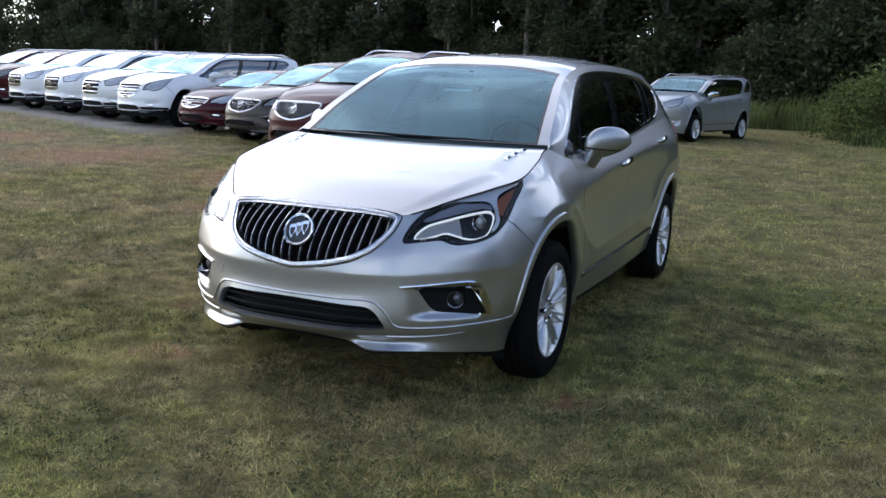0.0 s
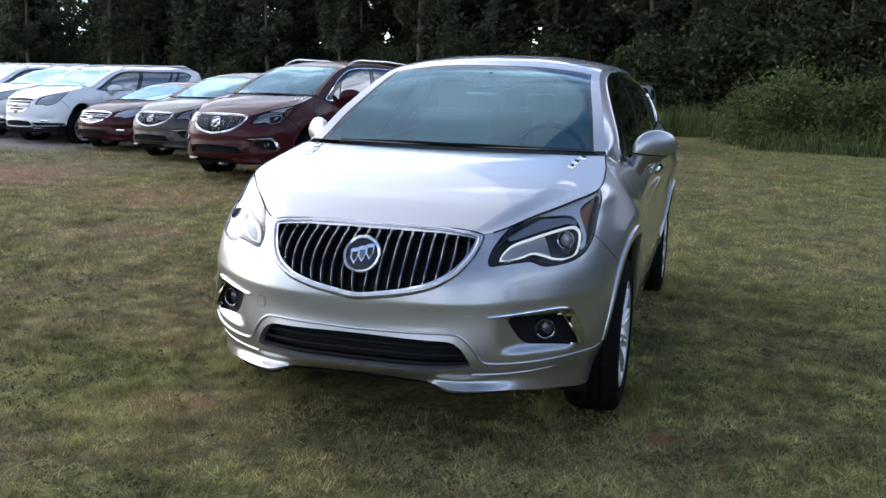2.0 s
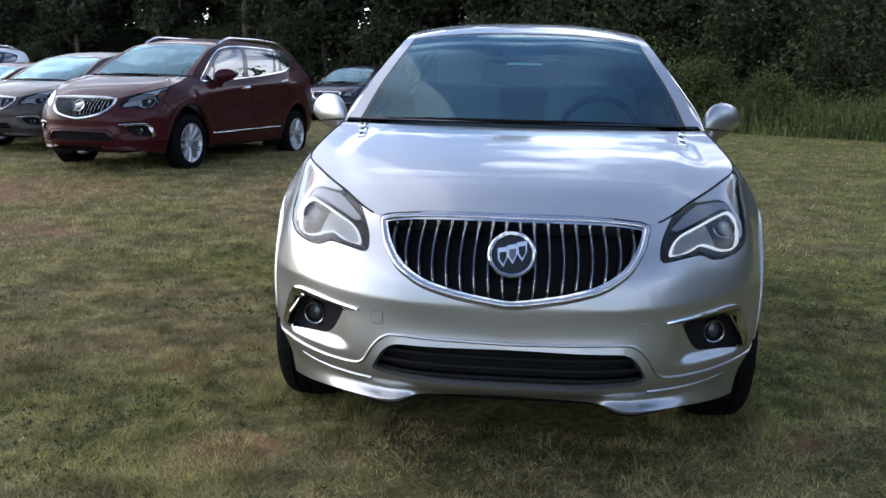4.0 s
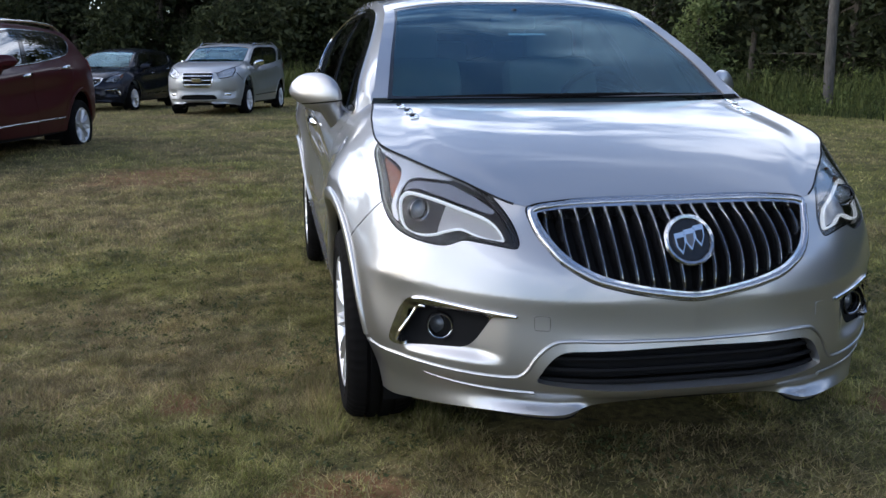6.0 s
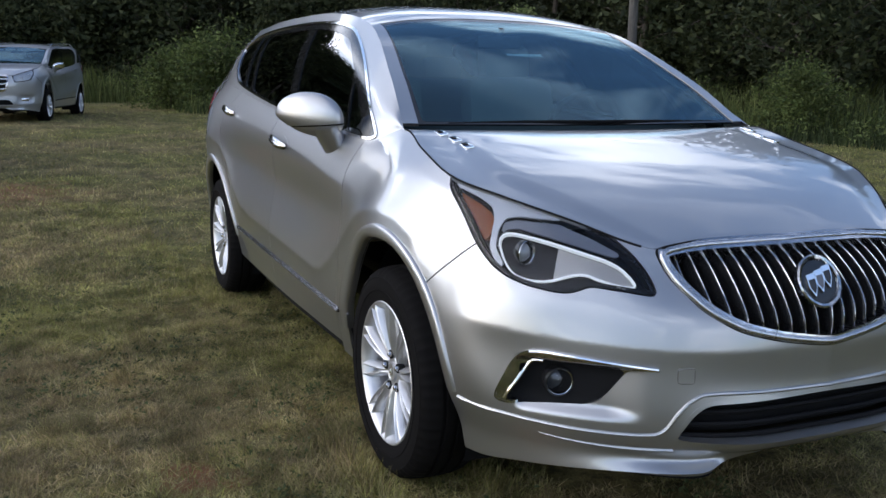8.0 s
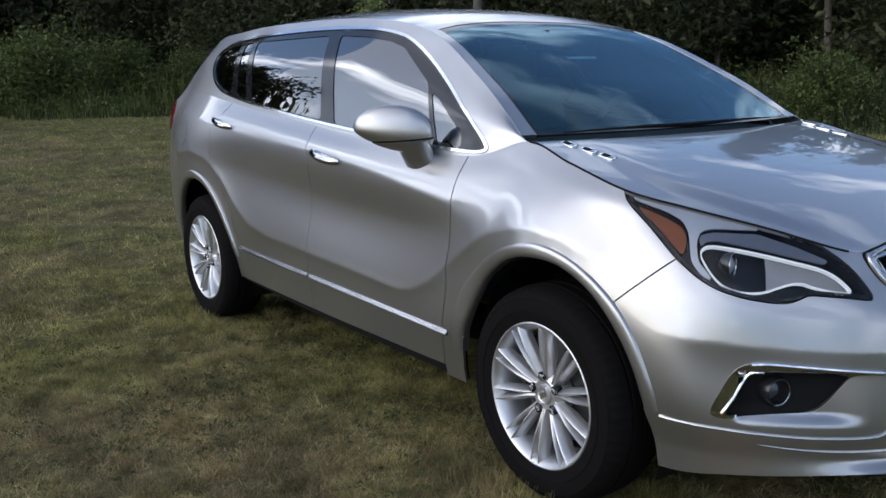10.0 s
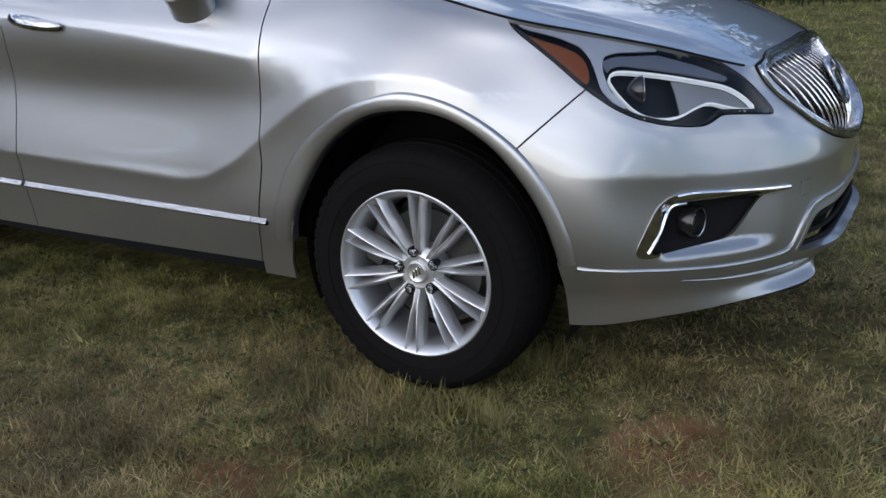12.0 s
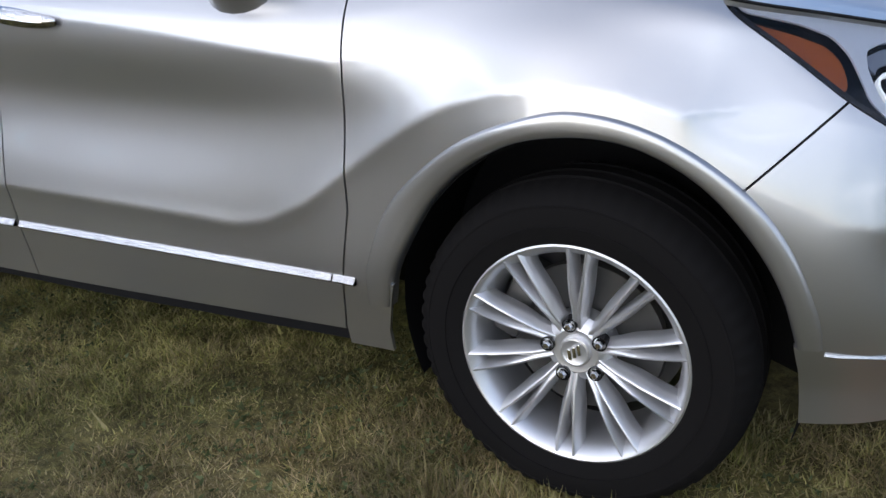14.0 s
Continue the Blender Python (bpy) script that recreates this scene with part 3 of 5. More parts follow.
surround_metal = material("surround_metal", (.84, .84, .86), .17, 1.0)
piano = material("piano_black", (.01, .01, .011), .08)
led_white = material("led_tube", (.78, .80, .83), .2, 0, Emission_Color=(.9, .95, 1, 1), Emission_Strength=.2)
led_off = material("led_tube_off", (.6, .62, .65), .25)
amber_mat = material("amber_reflector", (.36, .095, .02), .3, 0)
lamp_black = material("lamp_black", (.006, .006, .007), .3, 0, Specular_IOR_Level=.25)
ribbed = material("ribbed_reflector", (.50, .50, .51), .35, .6)
rn, rl = ribbed.node_tree.nodes, ribbed.node_tree.links
rib_at, rib_wave, rib_bump = rn.new("ShaderNodeTexCoord"), rn.new("ShaderNodeTexWave"), rn.new("ShaderNodeBump")
rib_wave.inputs["Scale"].default_value, rib_wave.inputs["Distortion"].default_value = 120, 2.0
rib_bump.inputs["Strength"].default_value, rib_bump.inputs["Distance"].default_value = .35, .003
rl.new(rib_at.outputs["Object"], rib_wave.inputs[0]), rl.new(rib_wave.outputs[1], rib_bump.inputs["Height"]), rl.new(rib_bump.outputs[0], rn["Principled BSDF"].inputs["Normal"])
red_lens = material("red_lens", (.25, .01, .012), .1, 0, Coat_Weight=1.0)
trim_grey = material("interior_grey", (.16, .155, .15), .75)
seat_cloth = material("seat_leather", (.42, .39, .35), .55)
dash_black = material("dash_plastic", (.03, .03, .032), .6)
sticker_mat = material("sticker", (.75, .80, .82), .5)


SHOULDER = [(3.0, 1.062), (2.2, .995), (1.75, .968), (1.48, .95), (1.11, .92), (.9, .898), (.65, .862), (.48, .84)]
SILL = [(-.2, .765), (-.1, .80), (.02, .812), (.12, .80), (.22, .77), (.29, .735), (.41, .657), (.56, .553), (.67, .503), (.76, .487), (1.2, .503), (1.9, .53), (2.1, .56), (2.25, .64), (2.4, .76), (2.55, .845), (2.75, .875), (2.95, .85)]


def away_from(line, a, b):
    """Distance from an open line of points."""
    best = np.full(a.shape, 9.0)
    for (x0, y0), (x1, y1) in zip(line, line[1:]):
        dx, dy = x1 - x0, y1 - y0
        s = np.clip(((a - x0) * dx + (b - y0) * dy) / (dx * dx + dy * dy), 0, 1)
        best = np.minimum(best, np.hypot(a - x0 - s * dx, b - y0 - s * dy))
    return best


def body_sheets(nu, nv):
    """The half car's fine surfaces: skirt, hood, roof from cowl to tail, side above the belt."""
    stations = len(SKIRT[0]) - 1
    u = np.linspace(0, 1, nu)
    rows = np.array([spline(r, u) for r in SKIRT])
    v = np.linspace(0, 1, nv)
    skirt = np.array([taut(rows[:, i], v) for i in range(nu)])
    # pressed ridges: the shoulder under the handles, and the line along the sill and over the arches
    on_side = smooth(.74, .80, skirt[..., 0]) * smooth(-.42, -.2, skirt[..., 1])
    for line, size, above, below in ((SHOULDER, .0075, .045, .032), (SILL, .0115, .055, .034)):
        order = np.array(sorted(line))
        high = skirt[..., 2] > np.interp(skirt[..., 1], order[:, 0], order[:, 1])
        lift = size * np.exp(-np.hypot(away_from(line, skirt[..., 1], skirt[..., 2]), .005) / np.where(high, above, below))
        skirt[..., 0] += lift * on_side
    # the bumper's soft fold below the lamps, and the shelf under each fog lamp pocket
    across, tall = skirt[..., 0] + skirt[..., 1], skirt[..., 2]
    outward = np.stack([skirt[..., 0] * .9, np.full_like(tall, -.75), np.zeros_like(tall)], -1)
    outward /= np.linalg.norm(outward, axis=-1, keepdims=True)
    ahead = smooth(-.30, -.42, skirt[..., 1])
    line_z = .566 + .036 * across + .02 * across ** 2
    fold = .0085 * np.exp(-np.hypot(tall - line_z, .009) / np.where(tall > line_z, .055, .034))
    fold *= ahead * smooth(.46, .28, across) * (.35 + .65 * smooth(-.95, -.55, across))
    shelf = .024 * smooth(.366, .400, tall) * smooth(.515, .500, tall) * smooth(-.36, -.20, across) * smooth(.145, .09, across) * ahead
    skirt += outward * (fold - shelf)[..., None]

    def belt(a, b, n):
        return spline(SKIRT[-1], np.linspace(a / stations, b / stations, n))

    k = max(40, nu // 5)
    e, c = belt(2, 7, k), spline(HOOD_MID, np.linspace(0, 1, k))
    f = np.linspace(0, 1, max(16, nv // 2))[None, :]
    hood = np.stack([c[:, 0:1] * (1 - f) + e[:, 0:1] * f, c[:, 1:2] + (e - c)[:, 1:2] * f ** 2, c[:, 2:3] + (e - c)[:, 2:3] * f ** 2.4], -1)
    along = np.linspace(0, 1, k)[:, None]
    fold = .90 - .12 * along
    hood[..., 2] += .010 * smooth(.07, -.07, f - fold) * np.sin(np.pi * np.clip(along, 0, 1)) ** .6
    k = max(78, nu * 3 // 4)
    t = np.linspace(0, 1, k)
    rail, mid = spline(RAIL, t), spline(TOP, t)
    f = np.linspace(0, 1, max(12, nv // 3))[None, :]
    top = np.stack([mid[:, 0:1] * (1 - f) + rail[:, 0:1] * f, mid[:, 1:2] + (rail - mid)[:, 1:2] * f ** 2, mid[:, 2:3] + (rail - mid)[:, 2:3] * f ** 2.6], -1)
    low = belt(7, 14, k)
    middle = low * .47 + rail * .53 + np.array([[.024, 0, .01]]) * np.sin(np.pi * t)[:, None] ** .4
    side = np.array([spline(np.array([low[i], middle[i], rail[i]]), np.linspace(0, 1, max(24, nv * 3 // 4))) for i in range(k)])
    return skirt, hood, top, side


def as_mesh(g, flip=False):
    """A sheet as points with their normals, and faces."""
    du, dv = np.gradient(g, axis=0), np.gradient(g, axis=1)
    n = np.cross(du, dv) * (-1 if flip else 1)
    n[..., 0] = np.where(np.abs(g[..., 0]) < 1e-6, 0, n[..., 0])
    n /= np.maximum(np.linalg.norm(n, axis=-1, keepdims=True), 1e-9)
    faces = grid_faces(*g.shape[:2])
    return np.concatenate([g, n], -1).reshape(-1, 6), [f[::-1] for f in faces] if flip else faces


def line_side(a, b, pts):
    """Distance of (y, z) in front of the line from a to b."""
    (y0, z0), (y1, z1) = a, b
    k = math.hypot(y1 - y0, z1 - z0)
    return ((pts[:, 2] - z0) * (y1 - y0) - (pts[:, 1] - y0) * (z1 - z0)) / k


def ahead_of(curve, pts):
    """How far a point lies ahead of an upright seam given as (y, z) rows."""
    c = np.array(curve)
    return np.interp(pts[:, 2], c[:, 1], c[:, 0]) - pts[:, 1]


class Surface:
    """To find the place on the skirt at (x, z) in front or at (y, z) on the side."""

    def __init__(self, g):
        p = g.reshape(-1, 3)
        self.front, self.flank = p[p[:, 1] < -.25], p[(p[:, 1] > -.6) & (p[:, 1] < 3.3) & (p[:, 0] > .6)]

    def find(self, cloud, i, j, a, b):
        d = (cloud[:, i] - a) ** 2 + (cloud[:, j] - b) ** 2
        near = np.argpartition(d, 5)[:5]
        w = 1 / (d[near] + 1e-7)
        return (cloud[near] * w[:, None]).sum(0) / w.sum()

    def at_front(self, x, z):
        s = 1 if x >= 0 else -1
        p = self.find(self.front, 0, 2, abs(x), z)
        return np.array([s * abs(x), p[1], z])

    def at_side(self, y, z):
        return np.array([self.find(self.flank, 1, 2, y, z)[0], y, z])


DOOR_FRONT = [(.53, .2), (.526, .265), (.462, .55), (.446, .84), (.452, .95), (.455, 1.2)]
DOOR_MID = [(1.51, .2), (1.505, .41), (1.49, .766), (1.475, .9), (1.515, 1.03), (1.52, 1.2)]
DOOR_REAR = [(2.1, .2), (2.12, .26), (2.26, .43), (2.30, .58), (2.43, .73), (2.50, .86), (2.50, 1.0), (2.42, 1.12), (2.38, 1.2)]


def wheel_parts(detail):
    """A wheel about the x axis, its face to +x: tyre, rim, spokes and the rest."""
    steps = 180 if detail else 28
    tyre = lathe([(-.10, .222), (-.112, .25), (-.110, .29), (-.108, .322), (-.085, .338), (-.05, .345), (-.048, .338), (-.038, .338), (-.036, .346), (-.004, .347), (-.002, .339), (.008, .339), (.01, .347), (.036, .346), (.038, .338), (.048, .338), (.05, .345), (.085, .338), (.103, .322), (.1075, .310), (.1092, .3095), (.1096, .306), (.1085, .305), (.1105, .290), (.1112, .280), (.1105, .268), (.1122, .2675), (.1122, .2645), (.1100, .264), (.107, .245), (.100, .222)], steps=steps)
    if detail:
        # shoulder blocks: every third step of the tread's outer edges is cut lower
        step_no = np.rint((np.arctan2(tyre[0][:, 2], tyre[0][:, 1]) % (2 * math.pi)) / (2 * math.pi / steps)).astype(int)
        far_out = np.hypot(tyre[0][:, 1], tyre[0][:, 2])
        cut = (step_no % 3 == 0) & (far_out > .316) & (np.abs(tyre[0][:, 0]) > .07)
        tyre[0][cut, 1:] *= ((far_out[cut] - .008) / far_out[cut])[:, None]
    r_ = np.hypot(tyre[0][:, 1], tyre[0][:, 2])
    tyre[0][:, 1:] *= ((.222 + (r_ - .222) * .93) / r_)[:, None]
    rim = lathe([(-.03, .192), (.050, .196), (.078, .203), (.093, .2105), (.1015, .2185), (.1045, .2225), (.1048, .2245), (.103, .2275), (.096, .2290), (.085, .226), (.070, .224)], steps=steps)
    barrel = lathe([(-.10, .215), (-.09, .20), (-.06, .196), (-.028, .1925)], steps=steps)
    hub = lathe([(.02, .0), (.02, .070), (.058, .068), (.070, .058), (.076, .045), (.074, .034), (.074, .0)], steps=40 if detail else 16)
    spokes = []
    n = 10
    # ten forked spokes: two sharp ridges that part on their way to the rim, with a hollow flank outside each
    for k in range(2 * n):
        a0 = 2 * math.pi * (k // 2) / n + .1
        hand = -1 if k % 2 else 1
        rows, steps_r = [], 16 if detail else 5
        for i in range(steps_r):
            t = i / (steps_r - 1)
            r = .040 + .184 * t
            x = .073 + .030 * t + .008 * math.sin(math.pi * t)
            fork = max(0, (t - .26) / .74)
            ridge = .0058 + .0118 * fork ** .8
            slot = max(-.0008, .0110 * fork ** .75 - .0018 * (1 - fork))
            flank = .0068 + .0042 * math.sin(math.pi * min(1, t * 1.05)) + .010 * max(0, (t - .72) / .28) ** 2
            deep = .022 + .020 * min(1, t * 2.2)
            top = .0016 + .0006 * t
            ring = []
            for off, dx in ((slot - .001, -deep), (slot, -.5 * deep * fork - .004), (ridge - top - .0010, -.0012 - .003 * fork), (ridge - top * .5, 0), (ridge + top * .6, -.0002), (ridge + top + .0012, -.0020), (ridge + top + .38 * flank, -.0095), (ridge + top + .75 * flank, -.0165), (ridge + top + flank, -.026), (ridge + top + flank * 1.04, -deep)):
                aa = a0 + hand * off / r
                ring.append((x + dx, r * math.cos(aa), r * math.sin(aa)))
            rows.append(ring)
        g = np.array(rows)
        f = grid_faces(*g.shape[:2])
        spokes.append((g.reshape(-1, 3), f[:] if hand < 0 else [h[::-1] for h in f]))
    disc = lathe([(-.055, .0), (-.055, .182), (-.052, .182), (-.05, .06), (-.01, .05), (-.01, .155), (.0, .158), (.012, .155), (.012, .06), (.03, .055), (.03, .0)], steps=40 if detail else 16)
    caliper = joined(placed(box(0, 0, 0, .075, .06, .16, .012), Matrix.Rotation(radians(-25), 4, "X") @ Matrix.Translation((0, -.15, .0))))
    cap = lathe([(.074, .031), (.082, .030), (.083, .026), (.081, .023), (.081, .0)], steps=28)
    nuts = []
    for k in range(5):
        a = 2 * math.pi * k / 5 + .35
        m = Matrix.Translation((0, .056 * math.cos(a), .056 * math.sin(a)))
        nuts.append((placed(lathe([(.06, .0150), (.0815, .0150), (.0815, .0125), (.060, .0110)], steps=14), m), placed(lathe([(.07, .0095), (.087, .009), (.09, .006), (.09, 0)], steps=6), m)))
    return tyre, rim, barrel, hub, spokes, disc, caliper, cap, nuts


def build_suv(name, label, body_paint, detail=True, warp=None, front="fins", rails=False, group="", seats=True, nu=300, nv=76, wheel_scale=1.0, chrome_trim=True, lip_paint=None, clad=0.0):
    """A parked car from the lines above. warp moves points of the body for other makes; front names the face."""
    root = tagged(new(name), label, "car", group)
    same = warp is None
    square = front == "bars"
    grille_line, head_line = (BOX_GRILLE, BOX_HEAD) if square else (GRILLE, HEAD)
    openings, panes = (BOX_WINDOWS, BOX_PANES) if square else ([WINDOWS], PANES)
    in_window = lambda m: np.max([inside_of(o, m[0][:, 1], m[0][:, 2], 2) for o in openings], axis=0)
    warp = warp or (lambda p: p)
    skirt_g, hood_g, top_g, side_g = body_sheets(nu, nv)
    surf = Surface(skirt_g)
    skirt, hood, side = as_mesh(skirt_g), as_mesh(hood_g, True), as_mesh(side_g)
    gap = .0022 if detail else .004

    def put(nm, mesh, mat, parent=root, both=False, lbl="", sharp=40, side_only=0):
        """One part; both joins it with its mirror image across the car."""
        if both:
            mesh = joined(mesh, mirrored(mesh))
        if not len(mesh[0]):
            return None
        p = np.array(mesh[0], float)
        mesh = (p if same else warp(p[:, :3]), mesh[1])
        return solid(nm, mesh, mat, parent, lbl, sharp)

    def pair(nm, mesh, mat, parent=root, lbl="", sharp=40):
        return [put(nm, mesh, mat, parent, lbl=lbl, sharp=sharp), put(nm, mirrored(mesh), mat, parent, lbl=lbl, sharp=sharp)]

    # lower body, split into panels
    near = clipped(skirt, .62 - skirt[0][:, 1])
    q = lambda m: m[0][:, 0] + m[0][:, 1]
    in_head = lambda m: inside_of(head_line, q(m), m[0][:, 2], .03)
    in_fog = lambda m: inside_of(FOG, q(m), m[0][:, 2], .03)
    in_hole = lambda m: inside_of(FOG_HOLE, q(m), m[0][:, 2], .03)
    in_grille = lambda m: inside_of(grille_line, m[0][:, 0], m[0][:, 2], .05)
    in_low = lambda m: inside_of(LOW, m[0][:, 0], m[0][:, 2], .03)

    def in_arch(m, shape, rounds=1):
        a = np.array(shape)
        f = inside_of(a, m[0][:, 1], m[0][:, 2], rounds)
        return np.maximum(f, inside_of(a + (2.751, 0), m[0][:, 1], m[0][:, 2], rounds))

    seam = lambda m: np.where(m[0][:, 2] > .63, line_side((-.305, .651), (-.44, .779), m[0]), -.295 - m[0][:, 1])
    front_half = clipped(near, -.25 - near[0][:, 1])
    bumper = clipped(near, seam(near) - gap)
    for cut, extra in ((in_head, .004), (in_grille, 0), (in_low, 0)) + (((in_fog, 0),) if front == "fins" else ()):
        bumper = clipped(bumper, -cut(bumper) - extra)
    if front == "fins":
        bumper = clipped(bumper, -in_hole(bumper))
    bumper = clipped(bumper, -in_arch(bumper, ARCH))
    bumper = clipped(bumper, -in_arch(bumper, FLARE))
    both_b = joined(bumper, mirrored(bumper))
    if clad:
        put("bumper_cladding", thick(clipped(both_b, clad - both_b[0][:, 2]), .012, .003), matt_black, lbl="black lower cladding")
        both_b = clipped(both_b, both_b[0][:, 2] - clad)
    bumper_part = put("front_bumper", thick(both_b, .012), body_paint)
    fender = clipped(near, -seam(near) - gap)
    fender = clipped(fender, ahead_of(DOOR_FRONT, fender[0]) - gap)
    fender = clipped(fender, -in_head(fender) - .004)
    fender = clipped(fender, -in_arch(fender, ARCH))
    fender = clipped(fender, -in_arch(fender, FLARE))
    fenders = pair("front_fender", thick(fender, .01), body_paint)
    rest = clipped(skirt, skirt[0][:, 1] - .3)
    doors = clipped(rest, -ahead_of(DOOR_FRONT, rest[0]) - gap)
    low_edge = clipped(doors, max(.252, clad - .06) - doors[0][:, 2])
    low_edge = clipped(low_edge, 2.34 - low_edge[0][:, 1])
    pair("rocker_panel", thick(low_edge, .02, -.012), matt_black, lbl="black plastic rocker panel")
    doors = clipped(doors, doors[0][:, 2] - max(.256, clad - .056) + 10 * np.maximum(0, doors[0][:, 1] - 2.4))
    front_door = clipped(doors, ahead_of(DOOR_MID, doors[0]) - gap)
    rear = clipped(doors, -ahead_of(DOOR_MID, doors[0]) - gap)
    rear_door = clipped(rear, ahead_of(DOOR_REAR, rear[0]) - gap)
    rear_door = clipped(rear_door, -in_arch(rear_door, ARCH))
    rear_door = clipped(rear_door, -in_arch(rear_door, FLARE))
    quarter = clipped(rear, -ahead_of(DOOR_REAR, rear[0]) - gap)
    quarter = clipped(quarter, -in_arch(quarter, ARCH))
    quarter = clipped(quarter, -in_arch(quarter, FLARE))
    tail = lambda m: inside_of([(3.22, .99), (3.3, .95), (3.6, .96), (3.6, 1.12), (3.3, 1.13), (3.24, 1.08)], m[0][:, 1] + .25 * np.maximum(0, .7 - m[0][:, 0]), m[0][:, 2], 1)
    lamp = clipped(quarter, tail(quarter))
    quarter = clipped(quarter, -tail(quarter) - .002)
    if len(lamp[0]):
        pair("tail_lamp", thick(lamp, .03, .004), red_lens, lbl="red tail lamp")
    fd = pair("front_door", thick(front_door, .012), body_paint)
    rd = pair("rear_door", thick(rear_door, .012), body_paint)
    put("rear_body", thick(joined(quarter, mirrored(quarter)), .012), body_paint)
    # rounded lips round the wheel openings
    polar = lambda line: (np.unwrap(np.arctan2(line[:, 1] - .33, line[:, 0])), np.hypot(line[:, 0], line[:, 1] - .33))
    outer_a, outer_r = polar(spline(FLARE[1:12] + [(.446, .30), (.456, .215)], np.linspace(0, 1, 90)))
    inner_a, inner_r = polar(spline(ARCH[2:13] + [(.427, .2)], np.linspace(0, 1, 90)))
    n_a = 72 if detail else 30
    sweep_a = np.linspace(radians(1), radians(175.2), n_a)
    r_out, r_in = np.interp(sweep_a, outer_a[::-1], outer_r[::-1]), np.interp(sweep_a, inner_a[::-1], inner_r[::-1])
    section = ((-.06, -.008), (-.03, .003), (.02, .0075), (.10, .0095), (.35, .0090), (.62, .0080), (.84, .0055), (.95, .001), (1.0, -.008), (1.0, -.028))
    for y0 in (0, 2.751):
        rows = []
        for f, lift in section:
            r = r_out + (r_in - r_out) * f
            yy, zz = y0 + r * np.cos(sweep_a), .33 + r * np.sin(sweep_a)
            x = np.array([surf.at_side(i, j)[0] for i, j in zip(yy, zz)])
            for _ in range(6):
                x[1:-1] = .25 * x[:-2] + .5 * x[1:-1] + .25 * x[2:]
            rows.append(np.stack([x + lift, yy, zz], 1))
        g = np.array(rows)
        pair("wheel_arch_lip", (g.reshape(-1, 3), grid_faces(*g.shape[:2])), lip_paint or body_paint, sharp=70)
    # dark shell behind the seams, and the wheel wells
    coarse = as_mesh(body_sheets(110 if detail else 60, 36 if detail else 22)[0])
    shell = (coarse[0][:, :3] - coarse[0][:, 3:] * .022, coarse[1])
    shell = clipped(shell, -in_arch(shell, np.array(ARCH) * (1.02, 1)))
    for cut in (in_head, in_grille, in_low):
        shell = clipped(shell, -cut(shell) + .006)
    put("inner_shell", shell, matt_black, both=True)
    for y in (0, 2.751):
        arc = np.linspace(radians(-22), radians(202), 30)
        g = np.array([[(x, y + .415 * math.cos(a), AXLE_Z + .425 * math.sin(a)) for x in (.775, .66, .52)] for a in arc])
        wall = [(.52, y, AXLE_Z)] + [tuple(p) for p in g[:, 2]]
        m = joined((g.reshape(-1, 3), grid_faces(30, 3)), (np.array(wall), [[0, i, i + 1] for i in range(1, 30)]))
        pair("wheel_liner", m, matt_black)
    put("underbody", box(0, 1.3, .27, .98, 4.1, .14, .03), matt_black)
    # hood, roof, glass
    put("hood", thick(joined(hood, mirrored(hood)), .012, .001), body_paint, sharp=50)
    stations = len(BELT_TOP) - 1
    gap_line = spline(BELT_TOP, np.linspace(2.15 / stations, 6.95 / stations, 70)) + np.array([.001, 0, .0005])
    pair("hood_gap", tube(gap_line, .0032, 6), matt_black)
    k = top_g.shape[0]
    ws_end, roof_end = int(round((k - 1) * 2 / 7)), int(round((k - 1) * 6 / 7))
    ws = as_mesh(top_g[:ws_end + 1], True)
    rel = np.repeat(np.linspace(0, 1, ws_end + 1), top_g.shape[1]), np.tile(np.linspace(0, 1, top_g.shape[1]), ws_end + 1)
    full = joined(ws, mirrored(ws))
    rim_band = np.minimum(np.minimum(rel[0] - .025, .965 - rel[0]) * .9, (.905 - rel[1]) * .57)
    band = np.concatenate([rim_band, rim_band])
    put("windshield", thick(clipped(full, band), .004, -.002), windshield_glass)
    shut = [(y_, abs(x_)) for x_, y_, _ in top_g[:ws_end + 1, -1]]
    half_at = lambda m: np.abs(m[0][:, 0]) / np.interp(m[0][:, 1] + .02, [a for a, _ in shut], [b for _, b in shut])
    border = clipped(full, -band)
    put("windshield_border", thick(clipped(border, .93 - half_at(border)), .006, -.002), piano, lbl="black windshield border")
    post = clipped(border, half_at(border) - .93)
    for s in (1, -1):
        put("windshield_post", thick(clipped(post, s * post[0][:, 0]), .012, .001), body_paint)
    roof = as_mesh(top_g[ws_end:roof_end + 1], True)
    put("roof", thick(joined(roof, mirrored(roof)), .015), body_paint)
    tg = as_mesh(top_g[roof_end:], True)
    tgm = joined(tg, mirrored(tg))
    window = inside_of([(0, 1.23), (.5, 1.24), (.46, 1.4), (0, 1.43), (-.46, 1.4), (-.5, 1.24)], tgm[0][:, 0], tgm[0][:, 2], 2)
    put("rear_window", thick(clipped(tgm, window), .004, -.002), privacy_glass)
    put("tailgate", thick(clipped(tgm, -window), .012), body_paint)
    # side windows
    dlo = in_window(side)
    frame_part = clipped(side, -dlo)
    pair("side_frame", thick(frame_part, .012), body_paint)
    m = clipped(side, dlo)
    ring = clipped(m, .010 - in_window(m))
    pair("window_trim", thick(ring, .012, .004), chrome if chrome_trim else piano, lbl="bright chrome window trim" if chrome_trim else "")
    black = clipped(m, in_window(m) - .010)
    for i, p in enumerate(panes):
        glass_part = clipped(black, inside_of(p, black[0][:, 1], black[0][:, 2], .025))
        black = clipped(black, -inside_of(p, black[0][:, 1], black[0][:, 2], .025))
